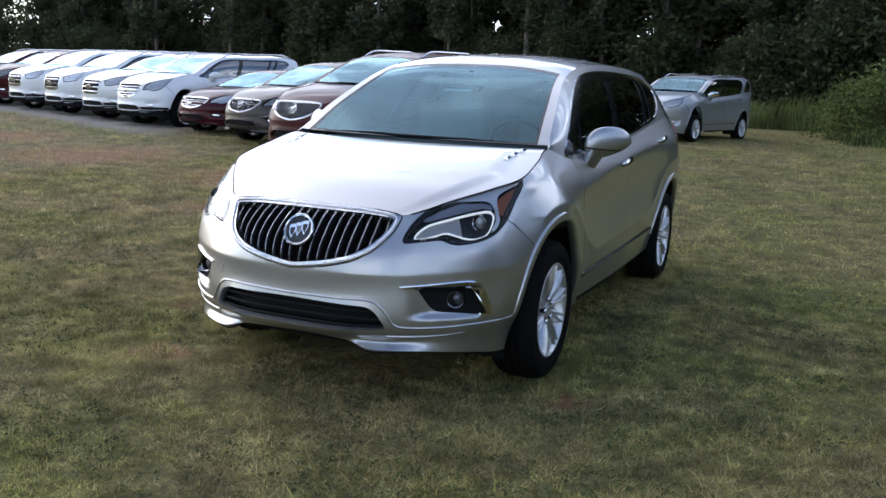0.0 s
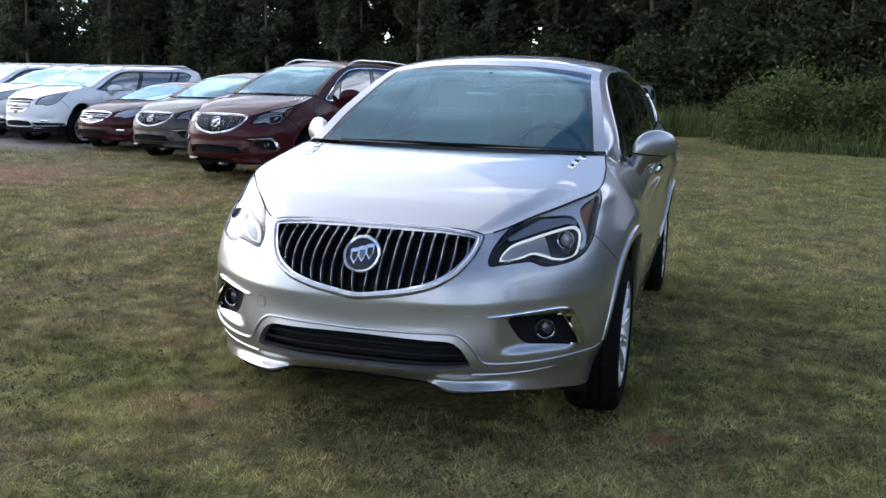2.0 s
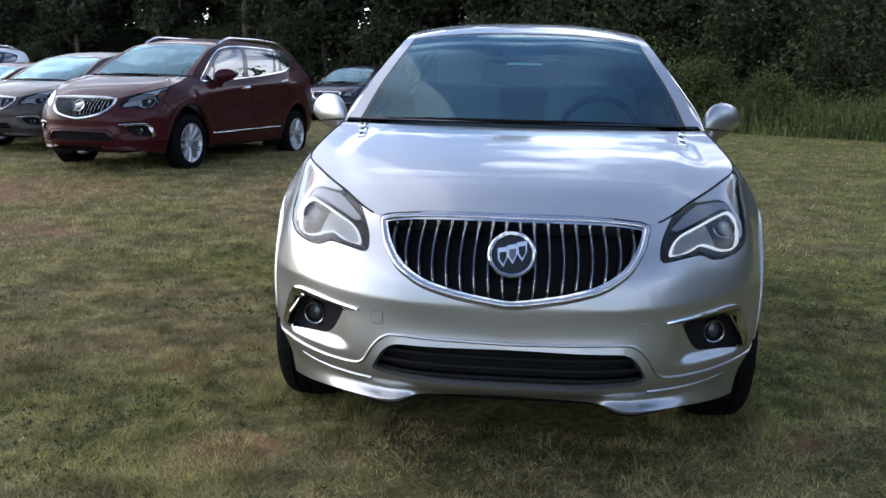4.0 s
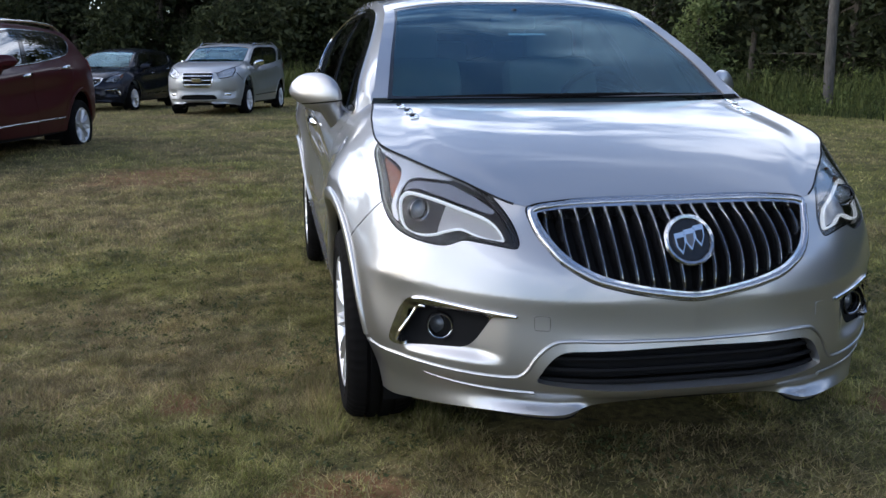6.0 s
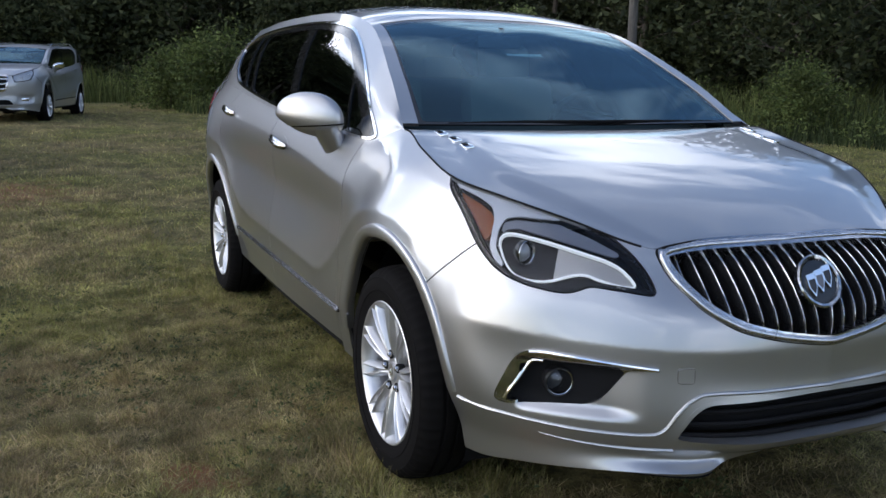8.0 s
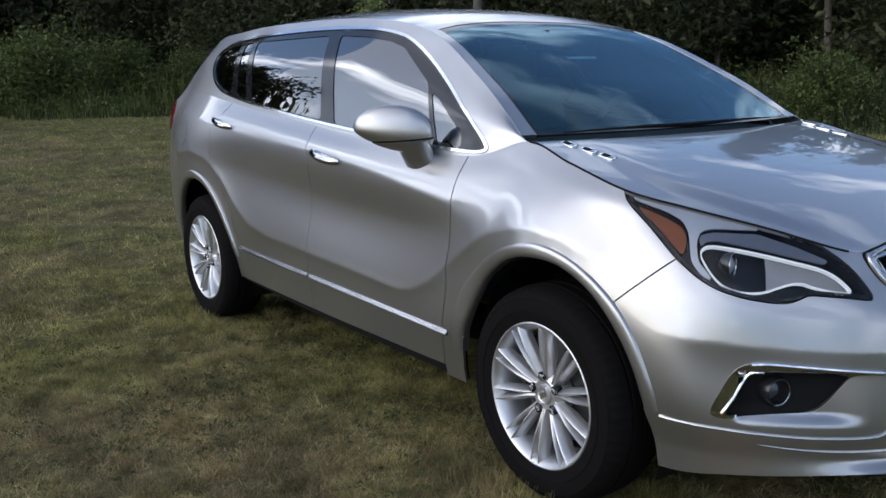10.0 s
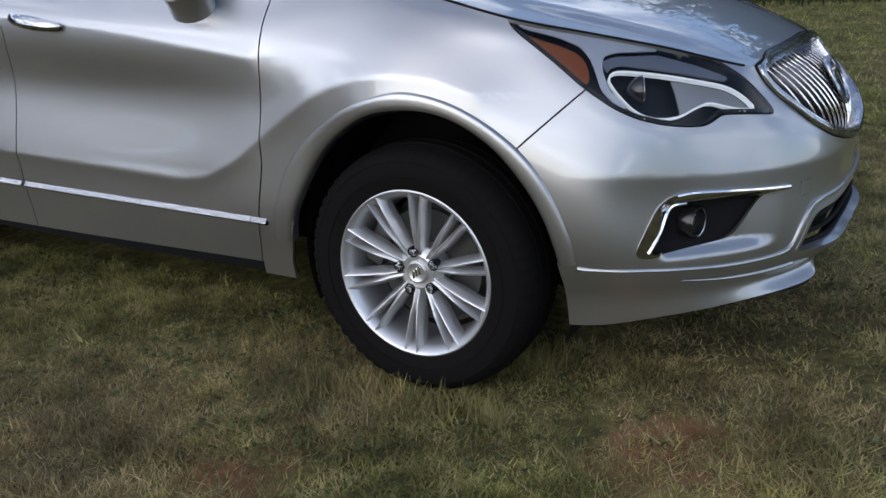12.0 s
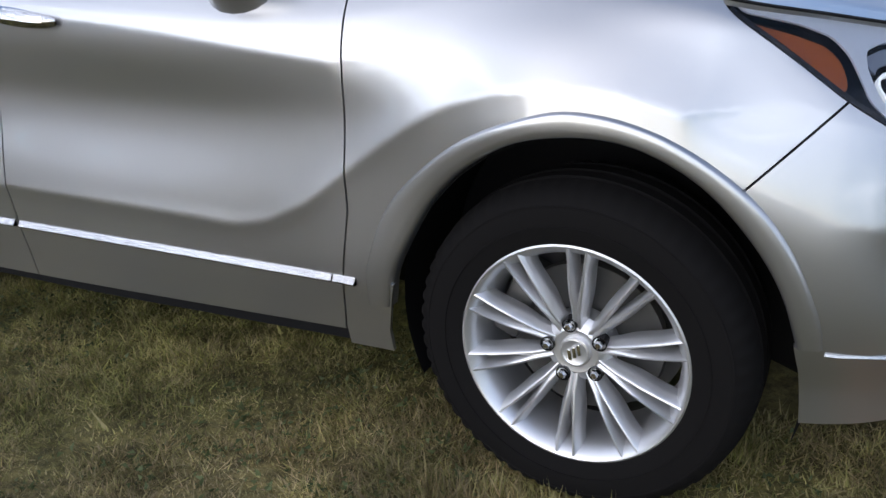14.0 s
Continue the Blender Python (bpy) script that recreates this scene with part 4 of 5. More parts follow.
        pair("side_window", thick(glass_part, .004, -.004), door_glass if i < 2 else privacy_glass)
    pair("window_pillar", thick(black, .02, -.001), piano, lbl="gloss black window pillars")

    # lamps: backing, light parts and clear cover
    head = clipped(front_half, in_head(front_half))
    for s in (1, -1):
        lit = (lambda g: g) if s > 0 else mirrored
        lamp = put("headlamp", thick(lit(head), .004, -.05), lamp_black, lbl="headlamp with projector and light tube")
        put("lens_cover", thick(lit(head), .003, -.001), clear_plastic, lamp, sharp=60)
        rim_m = clipped(head, .010 - in_head(head))
        put("lamp_rim", thick(lit(rim_m), .03, -.004), lamp_black, lamp)
        if front == "fins":
            in_led = lambda m: inside_of(LED, q(m), m[0][:, 2], 1)
            tube_m = clipped(head, in_led(head))
            hollow = clipped(tube_m, in_led(tube_m) - .0046)
            tube_m = clipped(tube_m, .0046 - in_led(tube_m))
            put("light_tube", thick(lit(tube_m), .012, -.010), led_white if detail else led_off, lamp, "white light tube")
            refl = clipped(hollow, .02 - q(hollow))
            put("reflector", thick(lit(refl), .004, -.024), ribbed, lamp, "ribbed silver reflector")
            brow = clipped(head, inside_of(BROW, q(head), head[0][:, 2], .012))
            brow = clipped(brow, in_head(brow) - .011)
            put("upper_reflector", thick(lit(brow), .004, -.008), lamp_bright, lamp, "bright silver upper reflector")
            rim_b = clipped(head, inside_of(BEZEL, q(head), head[0][:, 2], .012))
            rim_b = clipped(rim_b, -in_led(rim_b) - .003)
            put("lamp_bezel", thick(lit(rim_b), .004, -.014), bezel_grey, lamp, "grey inner bezel")
            am = clipped(head, inside_of(AMBER, q(head), head[0][:, 2], .012))
            put("amber_reflector", thick(lit(am), .01, -.026), amber_mat, lamp, "orange side reflector")
            c = np.array([.676, -.545, .762])
            turn = Matrix.Translation(c) @ Matrix.Rotation(radians(-22), 4, "Z") @ Matrix.Translation((0, .02, 0))
            bowl = placed(lathe([(.03, .0), (.02, .02), (-.004, .034), (-.014, .036), (-.016, .033), (-.01, .030)], "y", 28), turn)
            put("projector_ring", lit(bowl), gloss_black, lamp)
            ball = placed(lathe([(-.022, .0), (-.020, .010), (-.014, .019), (-.006, .025), (.004, .028)], "y", 28), turn)
            put("projector_trim", lit(placed(lathe([(-.013, .0335), (-.018, .032), (-.015, .029)], "y", 28), turn)), satin, lamp)
            put("projector_lens", lit(ball), lens, lamp)
        else:
            core = clipped(head, in_head(head) - .014)
            put("reflector", thick(lit(core), .004, -.014), lamp_bright, lamp, "clear bright reflector")
            for cq, cz in ((.13, .78), (-.12, .755)):
                d = np.abs(q(head) - cq) + np.abs(head[0][:, 2] - cz)
                at = head[0][np.argmin(d)][:3] + np.array([0, .03, 0])
                put("lamp_bowl", lit(placed(lathe([(.02, 0), (.0, .025), (-.015, .034), (-.017, .030), (.002, .018)], "y", 14), Matrix.Translation(at))), chrome, lamp)
    # grille
    g_mesh = clipped(front_half, in_grille(front_half))
    gm = joined(g_mesh, mirrored(g_mesh))
    gin = lambda mm: inside_of(grille_line, mm[0][:, 0], mm[0][:, 2], .05)
    grille = put("grille", thick(clipped(gm, gin(gm) - .004), .004, -.055), matt_black, lbl="black grille with chrome surround")
    put("grille_surround", thick(clipped(gm, .023 - gin(gm)), .05, .006), surround_metal, grille, "chrome surround")
    if front == "fins":
        # the rounded bright bar of the surround, and the dark gap round it
        bar = []
        corner = np.array(GRILLE)
        for a, b in zip(corner, np.roll(corner, -1, 0)):
            for t in np.linspace(0, 1, 9)[:-1]:
                bar.append(a + (b - a) * t)
        bar = np.array(bar)
        for _ in range(6):
            bar = .25 * np.roll(bar, 1, 0) + .5 * bar + .25 * np.roll(bar, -1, 0)
        mid_bar = np.array([0, .69]) + (bar - (0, .69)) * ((.418 - .010) / .418, (.125 - .010) / .125)
        put("surround_bar", tube([surf.at_front(a, b) + np.array([0, -.004, 0]) for a, b in mid_bar], .0098 if detail else .012, 10 if detail else 6, True), surround_metal, grille, "bright chrome surround bar")
        if detail:
            put("surround_gap", tube([surf.at_front(a, b) + np.array([0, .0005, 0]) for a, b in bar], .0034, 6, True), matt_black, grille)
        step = .0425
        for i in range(-9, 9):
            x0 = (i + .5) * step
            zs = np.linspace(.53, .815, 60)
            ok = [zz for zz in zs if inside_of(GRILLE, np.array([x0]), np.array([zz]), .05)[0] > .016]
            if len(ok) < 4:
                continue
            lo, hi = ok[0], ok[-1]
            ridge, web, m_ = [], [], 12
            for j in range(m_):
                t = j / (m_ - 1)
                zz = lo + (hi - lo) * t
                p = surf.at_front(x0, zz)
                top_t = max(0, t - .84) / .16
                w = .0019 + .0062 * top_t
                lean = .007 * math.sin(math.pi * min(1, t * 1.1)) * (-1 if i < 0 else 1)
                out = -.016 + .013 * math.sin(math.pi * t) ** .7 - .004 * top_t
                ridge.append([(p[0] + lean + dx, p[1] + dy - out, zz) for dx, dy in ((-w * 1.1, .0095 + .006 * top_t), (-w, .0065), (-w * .45, .004), (w * .45, .004), (w, .0065), (w * 1.1, .0095 + .006 * top_t))])
                web.append([(p[0] + lean + dx, p[1] + dy - out, zz) for dx, dy in ((-.0085, .06), (-.0045, .0085 + .004 * top_t), (.0045, .0085 + .004 * top_t), (.0085, .06))])
            meshes = []
            for rows in (ridge, web):
                g = np.array(rows)
                c_ = g.shape[1]
                f = grid_faces(*g.shape[:2]) + [[(m_ - 1) * c_ + c for c in range(c_)], list(reversed(range(c_)))]
                meshes.append((g.reshape(-1, 3), [h[::-1] for h in f]))
            fin = put("grille_fin", meshes[1], gloss_black, grille)
            put("fin_edge", meshes[0], chrome, fin, "chrome fin edge")
    else:
        levels = {"bars": (.60, .665, .73), "split": (.60, .635, .70, .735)}[front]
        for zz in levels:
            xs_ = [x for x in np.linspace(0, .42, 60) if inside_of(grille_line, np.array([x]), np.array([zz]), .05)[0] > .012]
            if len(xs_) < 3:
                continue
            line = [surf.at_front(x, zz) + np.array([0, .004, 0]) for x in np.linspace(-xs_[-1], xs_[-1], 17)]
            put("grille_bar", tube(line, .013 if front == "bars" else .010, 6), satin, grille)
        if front == "split":
            line = [surf.at_front(x, .668) + np.array([0, -.004, 0]) for x in np.linspace(-.345, .345, 17)]
            put("grille_band", tube(line, .026, 8), body_paint, grille)
    # badge: a ring with three slanted shields, or a plain bar
    centre = surf.at_front(0, .70)
    if front == "fins":
        tilt = Matrix.Translation(centre + np.array([0, -.004, .003])) @ Matrix.Rotation(radians(-26), 4, "X")
        badge = put("badge", placed(lathe([(.012, 0), (.012, .066), (.0, .072), (-.008, .072), (-.012, .068), (-.010, .061), (-.002, .058), (-.002, 0)], "y", 40), tilt), chrome, grille, "round chrome badge")
        put("badge_disc", placed(lathe([(-.003, .0585), (-.005, .057), (-.005, 0)], "y", 32), tilt), piano, badge)
        for i, (dx, dz) in enumerate(((-.028, -.010), (0, 0), (.028, .010))):
            prof = [(-.0155, .027), (.0155, .033), (.0155, .000), (.003, -.031), (-.0125, -.008)]
            pts = [(dx + a, -.010, dz + b) for a, b in prof] + [(dx + a, -.004, dz + b) for a, b in prof]
            shield = (np.array(pts), [[0, 1, 2, 3, 4][::-1], *[[j, (j + 1) % 5, (j + 1) % 5 + 5, j + 5][::1] for j in range(5)]])
            crest = put("shield", placed(shield, tilt), chrome, badge)
            inner = [(dx + a * .68 + .001, -.0112, dz + b * .62 - .003) for a, b in prof]
            put("shield_inlay", placed((np.array(inner + [(a, -.0095, c_) for a, _, c_ in inner]), [[4, 3, 2, 1, 0], *[[j, (j + 1) % 5, (j + 1) % 5 + 5, j + 5] for j in range(5)]]), tilt), lamp_silver if i == 1 else gloss_black, crest)
    else:
        put("badge", placed(box(0, 0, 0, .2 if front == "bars" else .13, .02, .06 if front == "bars" else .04, .006), Matrix.Translation(surf.at_front(0, .668) + np.array([0, -.026, 0]))), chrome, grille)
    # lower grille with slats
    low = clipped(front_half, in_low(front_half))
    lm = joined(low, mirrored(low))
    lin = lambda mm: inside_of(LOW, mm[0][:, 0], mm[0][:, 2], .03)
    lower = put("lower_grille", thick(lm, .004, -.06), matt_black, lbl="black slatted lower grille")
    for zz in (.335, .365, .395, .42):
        xs_ = [x for x in np.linspace(0, .44, 80) if inside_of(LOW, np.array([x]), np.array([zz]), .03)[0] > .006]
        if len(xs_) < 3:
            continue
        line = [surf.at_front(x, zz) + np.array([0, .03, 0]) for x in np.linspace(-xs_[-1], xs_[-1], 19)]
        put("grille_slat", tube(line, .007, 6), matt_black, lower)
    put("lower_lip", thick(clipped(lm, .010 - lin(lm)), .03, .001), body_paint, lower)
    # fog lamps
    if front == "fins":
        fog = clipped(front_half, np.maximum(in_fog(front_half), in_hole(front_half)))
        hole = clipped(fog, in_hole(fog))
        shine = clipped(fog, -in_hole(fog) - .0005)
        shine = clipped(shine, np.maximum(shine[0][:, 2] - .488, q(shine) - .12))
        for s in (1, -1):
            lit = (lambda g: g) if s > 0 else mirrored
            fl = put("fog_lamp_bezel", thick(lit(hole), .004, -.05), matt_black, lbl="black fog lamp pocket with chrome edge")
            edge = put("chrome_edge", thick(lit(shine), .05, .004), chrome, fl, "chrome edge")
            # the rounded upper edge and the inner edge of the outer leg
            for way, fat in (([(-.375, .509), (-.2, .519), (-.05, .5265), (.03, .529), (.075, .525)], .0055), ([(.03, .507), (.065, .505), (.095, .482), (.135, .435), (.168, .394)], .0048)):
                bead = []
                for q0, z0 in spline(way, np.linspace(0, 1, 40)):
                    d = (q(fog) - q0) ** 2 + (fog[0][:, 2] - z0) ** 2
                    near_p = np.argsort(d)[:4]
                    w_ = 1 / (d[near_p] + 1e-6)
                    bead.append((fog[0][near_p] * w_[:, None]).sum(0) / w_.sum())
                bead = np.array(bead)
                bead = bead[:, :3] + bead[:, 3:] * .004
                for _ in range(30):
                    bead[1:-1] = .25 * bead[:-2] + .5 * bead[1:-1] + .25 * bead[2:]
                put("edge_bead", lit(tube(bead, fat, 8)), chrome, edge)
            c = surf.at_front(.645, .448) + np.array([-.004, .022, 0])
            m = Matrix.Translation(c) @ Matrix.Rotation(radians(14), 4, "Z") @ Matrix.Scale(.92, 4)
            put("fog_lamp", lit(placed(lathe([(.02, .044), (-.012, .044), (-.02, .041), (-.018, .037), (-.004, .034)], "y", 28), m)), gloss_black, fl)
            put("lamp_ring", lit(placed(lathe([(-.016, .0380), (-.0200, .037), (-.019, .0355)], "y", 28), m)), satin, fl)
            put("lamp_lens", lit(placed(lathe([(-.014, .0), (-.012, .018), (-.004, .035)], "y", 28), m)), clear_plastic, fl)
            put("bulb", lit(placed(lathe([(.012, .033), (.004, .02), (-.002, .01), (-.004, 0)], "y", 16), m)), lamp_silver, fl)
    elif detail is not None:
        for s in (1, -1):
            c = surf.at_front(s * .60, .43) + np.array([0, -.004, 0])
            put("fog_lamp", placed(box(0, 0, 0, .15, .03, .05, .012), Matrix.Translation(c) @ Matrix.Rotation(radians(-s * -35), 4, "Z")), chrome)
    if detail:
        capm = clipped(mirrored(front_half), .0185 - np.maximum(np.abs(mirrored(front_half)[0][:, 0] + .405), np.abs(mirrored(front_half)[0][:, 2] - .495)))
        put("tow_hook_cover", thick(capm, .003, .0022), body_paint, bumper_part, "small square tow hook cover")
        a = np.linspace(0, 2 * math.pi, 32, endpoint=False)
        rim_x, rim_z = -.405 + .0195 * np.sign(np.cos(a)) * np.abs(np.cos(a)) ** .35, .495 + .0195 * np.sign(np.sin(a)) * np.abs(np.sin(a)) ** .35
        put("cover_seam", tube([surf.at_front(i, j) + np.array([0, -.001, 0]) for i, j in zip(rim_x, rim_z)], .0013, 5, True), trim_grey, bumper_part)
    # raised line above the lower lip
    for s in (1, -1):
        way = [(0, .446), (.2, .448), (.34, .449), (.385, .436), (.42, .40), (.45, .352), (.49, .338), (.604, .337), (.70, .343), (.79, .35)]
        line = [surf.at_front(a, b) for a, b in spline(way, np.linspace(0, 1, 60))] + [surf.at_side(-.455, .352), surf.at_side(-.435, .354)]
        line = np.array(line) * (s, 1, 1) + np.array([0, -.0005, 0])
        put("bumper_ridge", tube(line, .0055, 8), body_paint, bumper_part)
        lower_way = [(.42, .297), (.50, .296), (.58, .299), (.64, .304), (.69, .311)]
        line = np.array([surf.at_front(a, b) for a, b in spline(lower_way, np.linspace(0, 1, 30))]) * (s, 1, 1)
        put("bumper_ridge", tube(line, np.interp(np.linspace(0, 1, 30), [0, .3, 1], [.006, .005, .0012]), 8), body_paint, bumper_part)
    # side strips
    for a, b, door in ((.466, .519, fenders), (.5235, 1.495, fd), (1.515, 2.262, rd)):
        line = np.array([surf.at_side(yy, np.interp(yy, [.43, .49, 1.3, 2.27], [.386, .390, .406, .422])) for yy in np.linspace(a, b, 24)])
        rows = []
        for p in line:
            rows.append([p + np.array(d) for d in ((-.002, 0, .0105), (.003, 0, .0098), (.0120, 0, -.003), (.0092, 0, -.0072), (-.002, 0, -.008))])
        g = np.array(rows)
        f = [h[::-1] for h in grid_faces(*g.shape[:2])] + [[0, 1, 2, 3, 4], [len(rows) * 5 - 5 + c for c in (4, 3, 2, 1, 0)]]
        put("side_strip", (g.reshape(-1, 3), f), satin, door[0], "bright side strip")
        put("side_strip", mirrored((g.reshape(-1, 3), f)), satin, door[1], "bright side strip")
    # door handles
    for (y0, z0), door, tilt in (((1.31, .934), fd, -6), ((2.375, 1.03), rd, -6)):
        c = surf.at_side(y0, z0)
        grip = []
        for t in np.linspace(-1, 1, 15):
            w = math.sqrt(max(0, 1 - t * t * .98))
            yy, zz = y0 + t * .118, z0 + t * .014
            base = surf.at_side(yy, zz)
            grip.append([(base[0] + .006 + .026 * w + ox * .012 * w, yy, zz + oz * (.006 + .0165 * w)) for ox, oz in ((-1, -1), (.2, -.8), (1, -.1), (.6, .6), (-.4, 1), (-1, 0))])
        g = np.array(grip)
        f = []
        for i in range(14):
            for j in range(6):
                f.append([i * 6 + j, i * 6 + (j + 1) % 6, (i + 1) * 6 + (j + 1) % 6, (i + 1) * 6 + j][::-1])
        f += [[0, 1, 2, 3, 4, 5], [14 * 6 + j for j in reversed(range(6))]]
        near_h = clipped(skirt, .13 ** 2 - (skirt[0][:, 1] - y0) ** 2 - ((skirt[0][:, 2] - z0 - (skirt[0][:, 1] - y0) * .12) * 4.6) ** 2)
        for s in (0, 1):
            put("door_handle", (g.reshape(-1, 3), f) if not s else mirrored((g.reshape(-1, 3), f)), chrome if chrome_trim else body_paint, door[s], "bright door handle")
            if len(near_h[0]) and detail:
                put("handle_cup", thick(near_h if not s else mirrored(near_h), .002, .0012), body_paint, door[s])
    if detail:
        flap = clipped(skirt, .068 - np.hypot(skirt[0][:, 1] - 2.87, skirt[0][:, 2] - .965))
        put("fuel_door", thick(mirrored(flap), .006, .003), body_paint, lbl="round fuel door")
    # mirrors
    bm = bmesh.new()
    bmesh.ops.create_uvsphere(bm, u_segments=36 if detail else 18, v_segments=24 if detail else 12, radius=1)
    ball = taken(bm)
    p = ball[0].copy()
    sx, sy, sz = p[:, 0], p[:, 1], p[:, 2]
    height = np.where(sz > 0, .092 - .010 * sx, .066 - .028 * sx)
    out = .108 * np.sign(sx) * np.abs(sx) ** .9
    shape = np.stack([.900 + out * .95, .738 + out * .90 + np.where(sy < 0, .068, .042) * sy, 1.062 + height * sz + .012 * sx], 1)
    cap_m = (shape, ball[1])
    stem = []
    for t in np.linspace(0, 1, 8):
        cx, cy, cz = .848 - .078 * t, .700 + .020 * t, 1.030 - .150 * t
        for a in np.linspace(0, 2 * math.pi, 16, endpoint=False):
            stem.append((cx + (.050 - .008 * t) * math.cos(a), cy + (.085 - .012 * t) * math.sin(a), cz - .012 * math.cos(a) * (1 - t)))
    stem_m = (np.array(stem), [[i * 16 + j, i * 16 + (j + 1) % 16, (i + 1) * 16 + (j + 1) % 16, (i + 1) * 16 + j][::-1] for i in range(7) for j in range(16)])
    cutz = cap_m[0][:, 2] - 1.032 + .10 * (cap_m[0][:, 0] - .9)
    upper, lower_m = clipped(cap_m, cutz - .003), clipped(cap_m, -cutz - .003)
    core = (np.array([.900, .738, 1.055]) + (cap_m[0] - (.900, .738, 1.055)) * .965, cap_m[1])
    face = clipped(cap_m, sy - .55)
    for s in (1, -1):
        lit = (lambda g: g) if s > 0 else mirrored
        mir = put("door_mirror", lit(upper), chrome if square else body_paint, lbl="chrome door mirror" if square else "body coloured door mirror")
        put("mirror_base_shell", lit(lower_m), body_paint, mir)
        put("mirror_core", lit(core), gloss_black, mir)
        put("mirror_stem", lit(stem_m), body_paint, mir)
        put("mirror_glass", lit((face[0] + (0, .002, 0), face[1])), chrome, mir)
    if rails:
        for s in (1, -1):
            line = [(s * .545, yy, float(np.interp(yy, [.96, 1.45, 2.2, 2.75, 3.1], [1.43, 1.507, 1.523, 1.505, 1.455])) + .045 * math.sin(math.pi * min(1, (yy - 1.15) / .25, (3.0 - yy) / .25) / 2)) for yy in np.linspace(1.15, 3.0, 24)]
            put("roof_rail", tube(line, .017, 8), satin)
    # wheels
    tyre, rim, barrel, hub, spokes, disc, caliper, cap, nuts = wheel_parts(detail)
    for x, yy in ((.768, 0), (-.768, 0), (.768, 2.751), (-.768, 2.751)):
        at = warp(np.array([[x, yy, AXLE_Z]]))[0]
        spin = 0.13 if yy < 1 else 0.41
        m = Matrix.Translation(at) @ (Matrix.Rotation(math.pi, 4, "Z") if x < 0 else Matrix()) @ Matrix.Rotation(spin, 4, "X") @ Matrix.Scale(wheel_scale, 4)
        w = solid("wheel", placed(tyre, m), rubber, root, "black tyre on a silver alloy rim")
        r = solid("rim", placed(rim, m), alloy, w, "silver alloy rim", sharp=30)
        # inner part of the rim, coloured dark for the shade inside the wheel
        solid("barrel", placed(barrel, m), barrel_metal, r)
        solid("hub", placed(hub, m), alloy, w, sharp=30)
        if detail:
            for sp in spokes:
                solid("spoke", placed(sp, m), alloy, w, sharp=50)
            for dark, nut in nuts:
                solid("nut_pocket", placed(dark, m), gloss_black, w)
                solid("wheel_nut", placed(nut, m), satin, w)
            cc = solid("centre_cap", placed(cap, m), alloy, w)
            for off in (-.010, 0, .010):
                solid("cap_shield", placed(box(.0825, off, off * .5, .003, .007, .022, .001), m), chrome, cc)
            solid("brake_disc", placed(disc, m), iron, w)
            solid("brake_caliper", placed(caliper, Matrix.Translation(at) @ (Matrix.Rotation(math.pi, 4, "Z") if x < 0 else Matrix())), iron, w)
        else:
            for sp in spokes:
                solid("spoke", placed(sp, m), alloy, w, sharp=25)
    # inside
    if seats:
        put("dashboard", joined(box(0, .56, .93, 1.3, .42, .22, .07), box(0, .42, 1.0, 1.25, .4, .06, .02)), dash_black)
        for x in (-.36, .36):
            seat = put("front_seat", joined(box(x, 1.25, .62, .5, .52, .2, .07), placed(box(0, 0, 0, .5, .16, .62, .07), Matrix.Translation((x, 1.53, .92)) @ Matrix.Rotation(radians(-12), 4, "X"))), seat_cloth, lbl="light leather front seat")
            put("headrest", placed(box(0, 0, 0, .27, .11, .19, .045), Matrix.Translation((x, 1.62, 1.29)) @ Matrix.Rotation(radians(-8), 4, "X")), seat_cloth, seat)
        back = put("rear_seat", joined(box(0, 2.15, .62, 1.25, .5, .2, .07), placed(box(0, 0, 0, 1.25, .16, .6, .07), Matrix.Translation((0, 2.45, .92)) @ Matrix.Rotation(radians(-14), 4, "X"))), seat_cloth)
        for x in (-.42, 0, .42):
            put("headrest", box(x, 2.54, 1.26, .25, .1, .15, .04), seat_cloth, back)
        ring_pts = [(.36 + .18 * math.cos(a), .86 - .06 * math.sin(a), .99 + .17 * math.sin(a)) for a in np.linspace(0, 2 * math.pi, 28, endpoint=False)]
        wheel = put("steering_wheel", tube(ring_pts, .015, 8, True), dash_black)
        put("steering_hub", joined(box(.36, .85, .98, .14, .05, .1, .02), box(.36, .85, .99, .34, .03, .03, .01)), dash_black, wheel)
        put("inside_mirror", joined(box(0, .97, 1.365, .21, .03, .055, .015), box(0, .965, 1.40, .03, .04, .05, .01)), dash_black)
        if detail:
            put("headliner", thick(as_mesh((top_g[ws_end:roof_end + 1] - np.array([0, 0, .03]))[:, :-2], True), .005), trim_grey, both=True)
        put("cabin_floor", box(0, 1.5, .40, 1.02, 2.0, .05, .01), dash_black)
        if detail:
            c, turn = np.array([0.002, .742, 1.318]), Matrix.Rotation(radians(23.5), 4, "X")
            put("window_sticker", placed(box(0, 0, -.012, .16, .022, .002), Matrix.Translation(c) @ turn), sticker_mat, lbl="pale paper sticker")
    if same:
        rows = []
        for x in np.linspace(-.575, .575, 25):
            f = abs(x) / .575
            zr, back = 1.503 - .066 * f ** 2.4, .05 * f ** 2
            rows.append([(x, 2.98, zr + .002), (x, 3.16 - back, zr - .006), (x, 3.34 - back, zr - .028), (x, 3.355 - back, zr - .036), (x, 3.34 - back, zr - .048), (x, 3.12 - back, zr - .075)])
        g = np.array(rows)
        put("roof_spoiler", (g.reshape(-1, 3), grid_faces(*g.shape[:2])), body_paint, sharp=50)
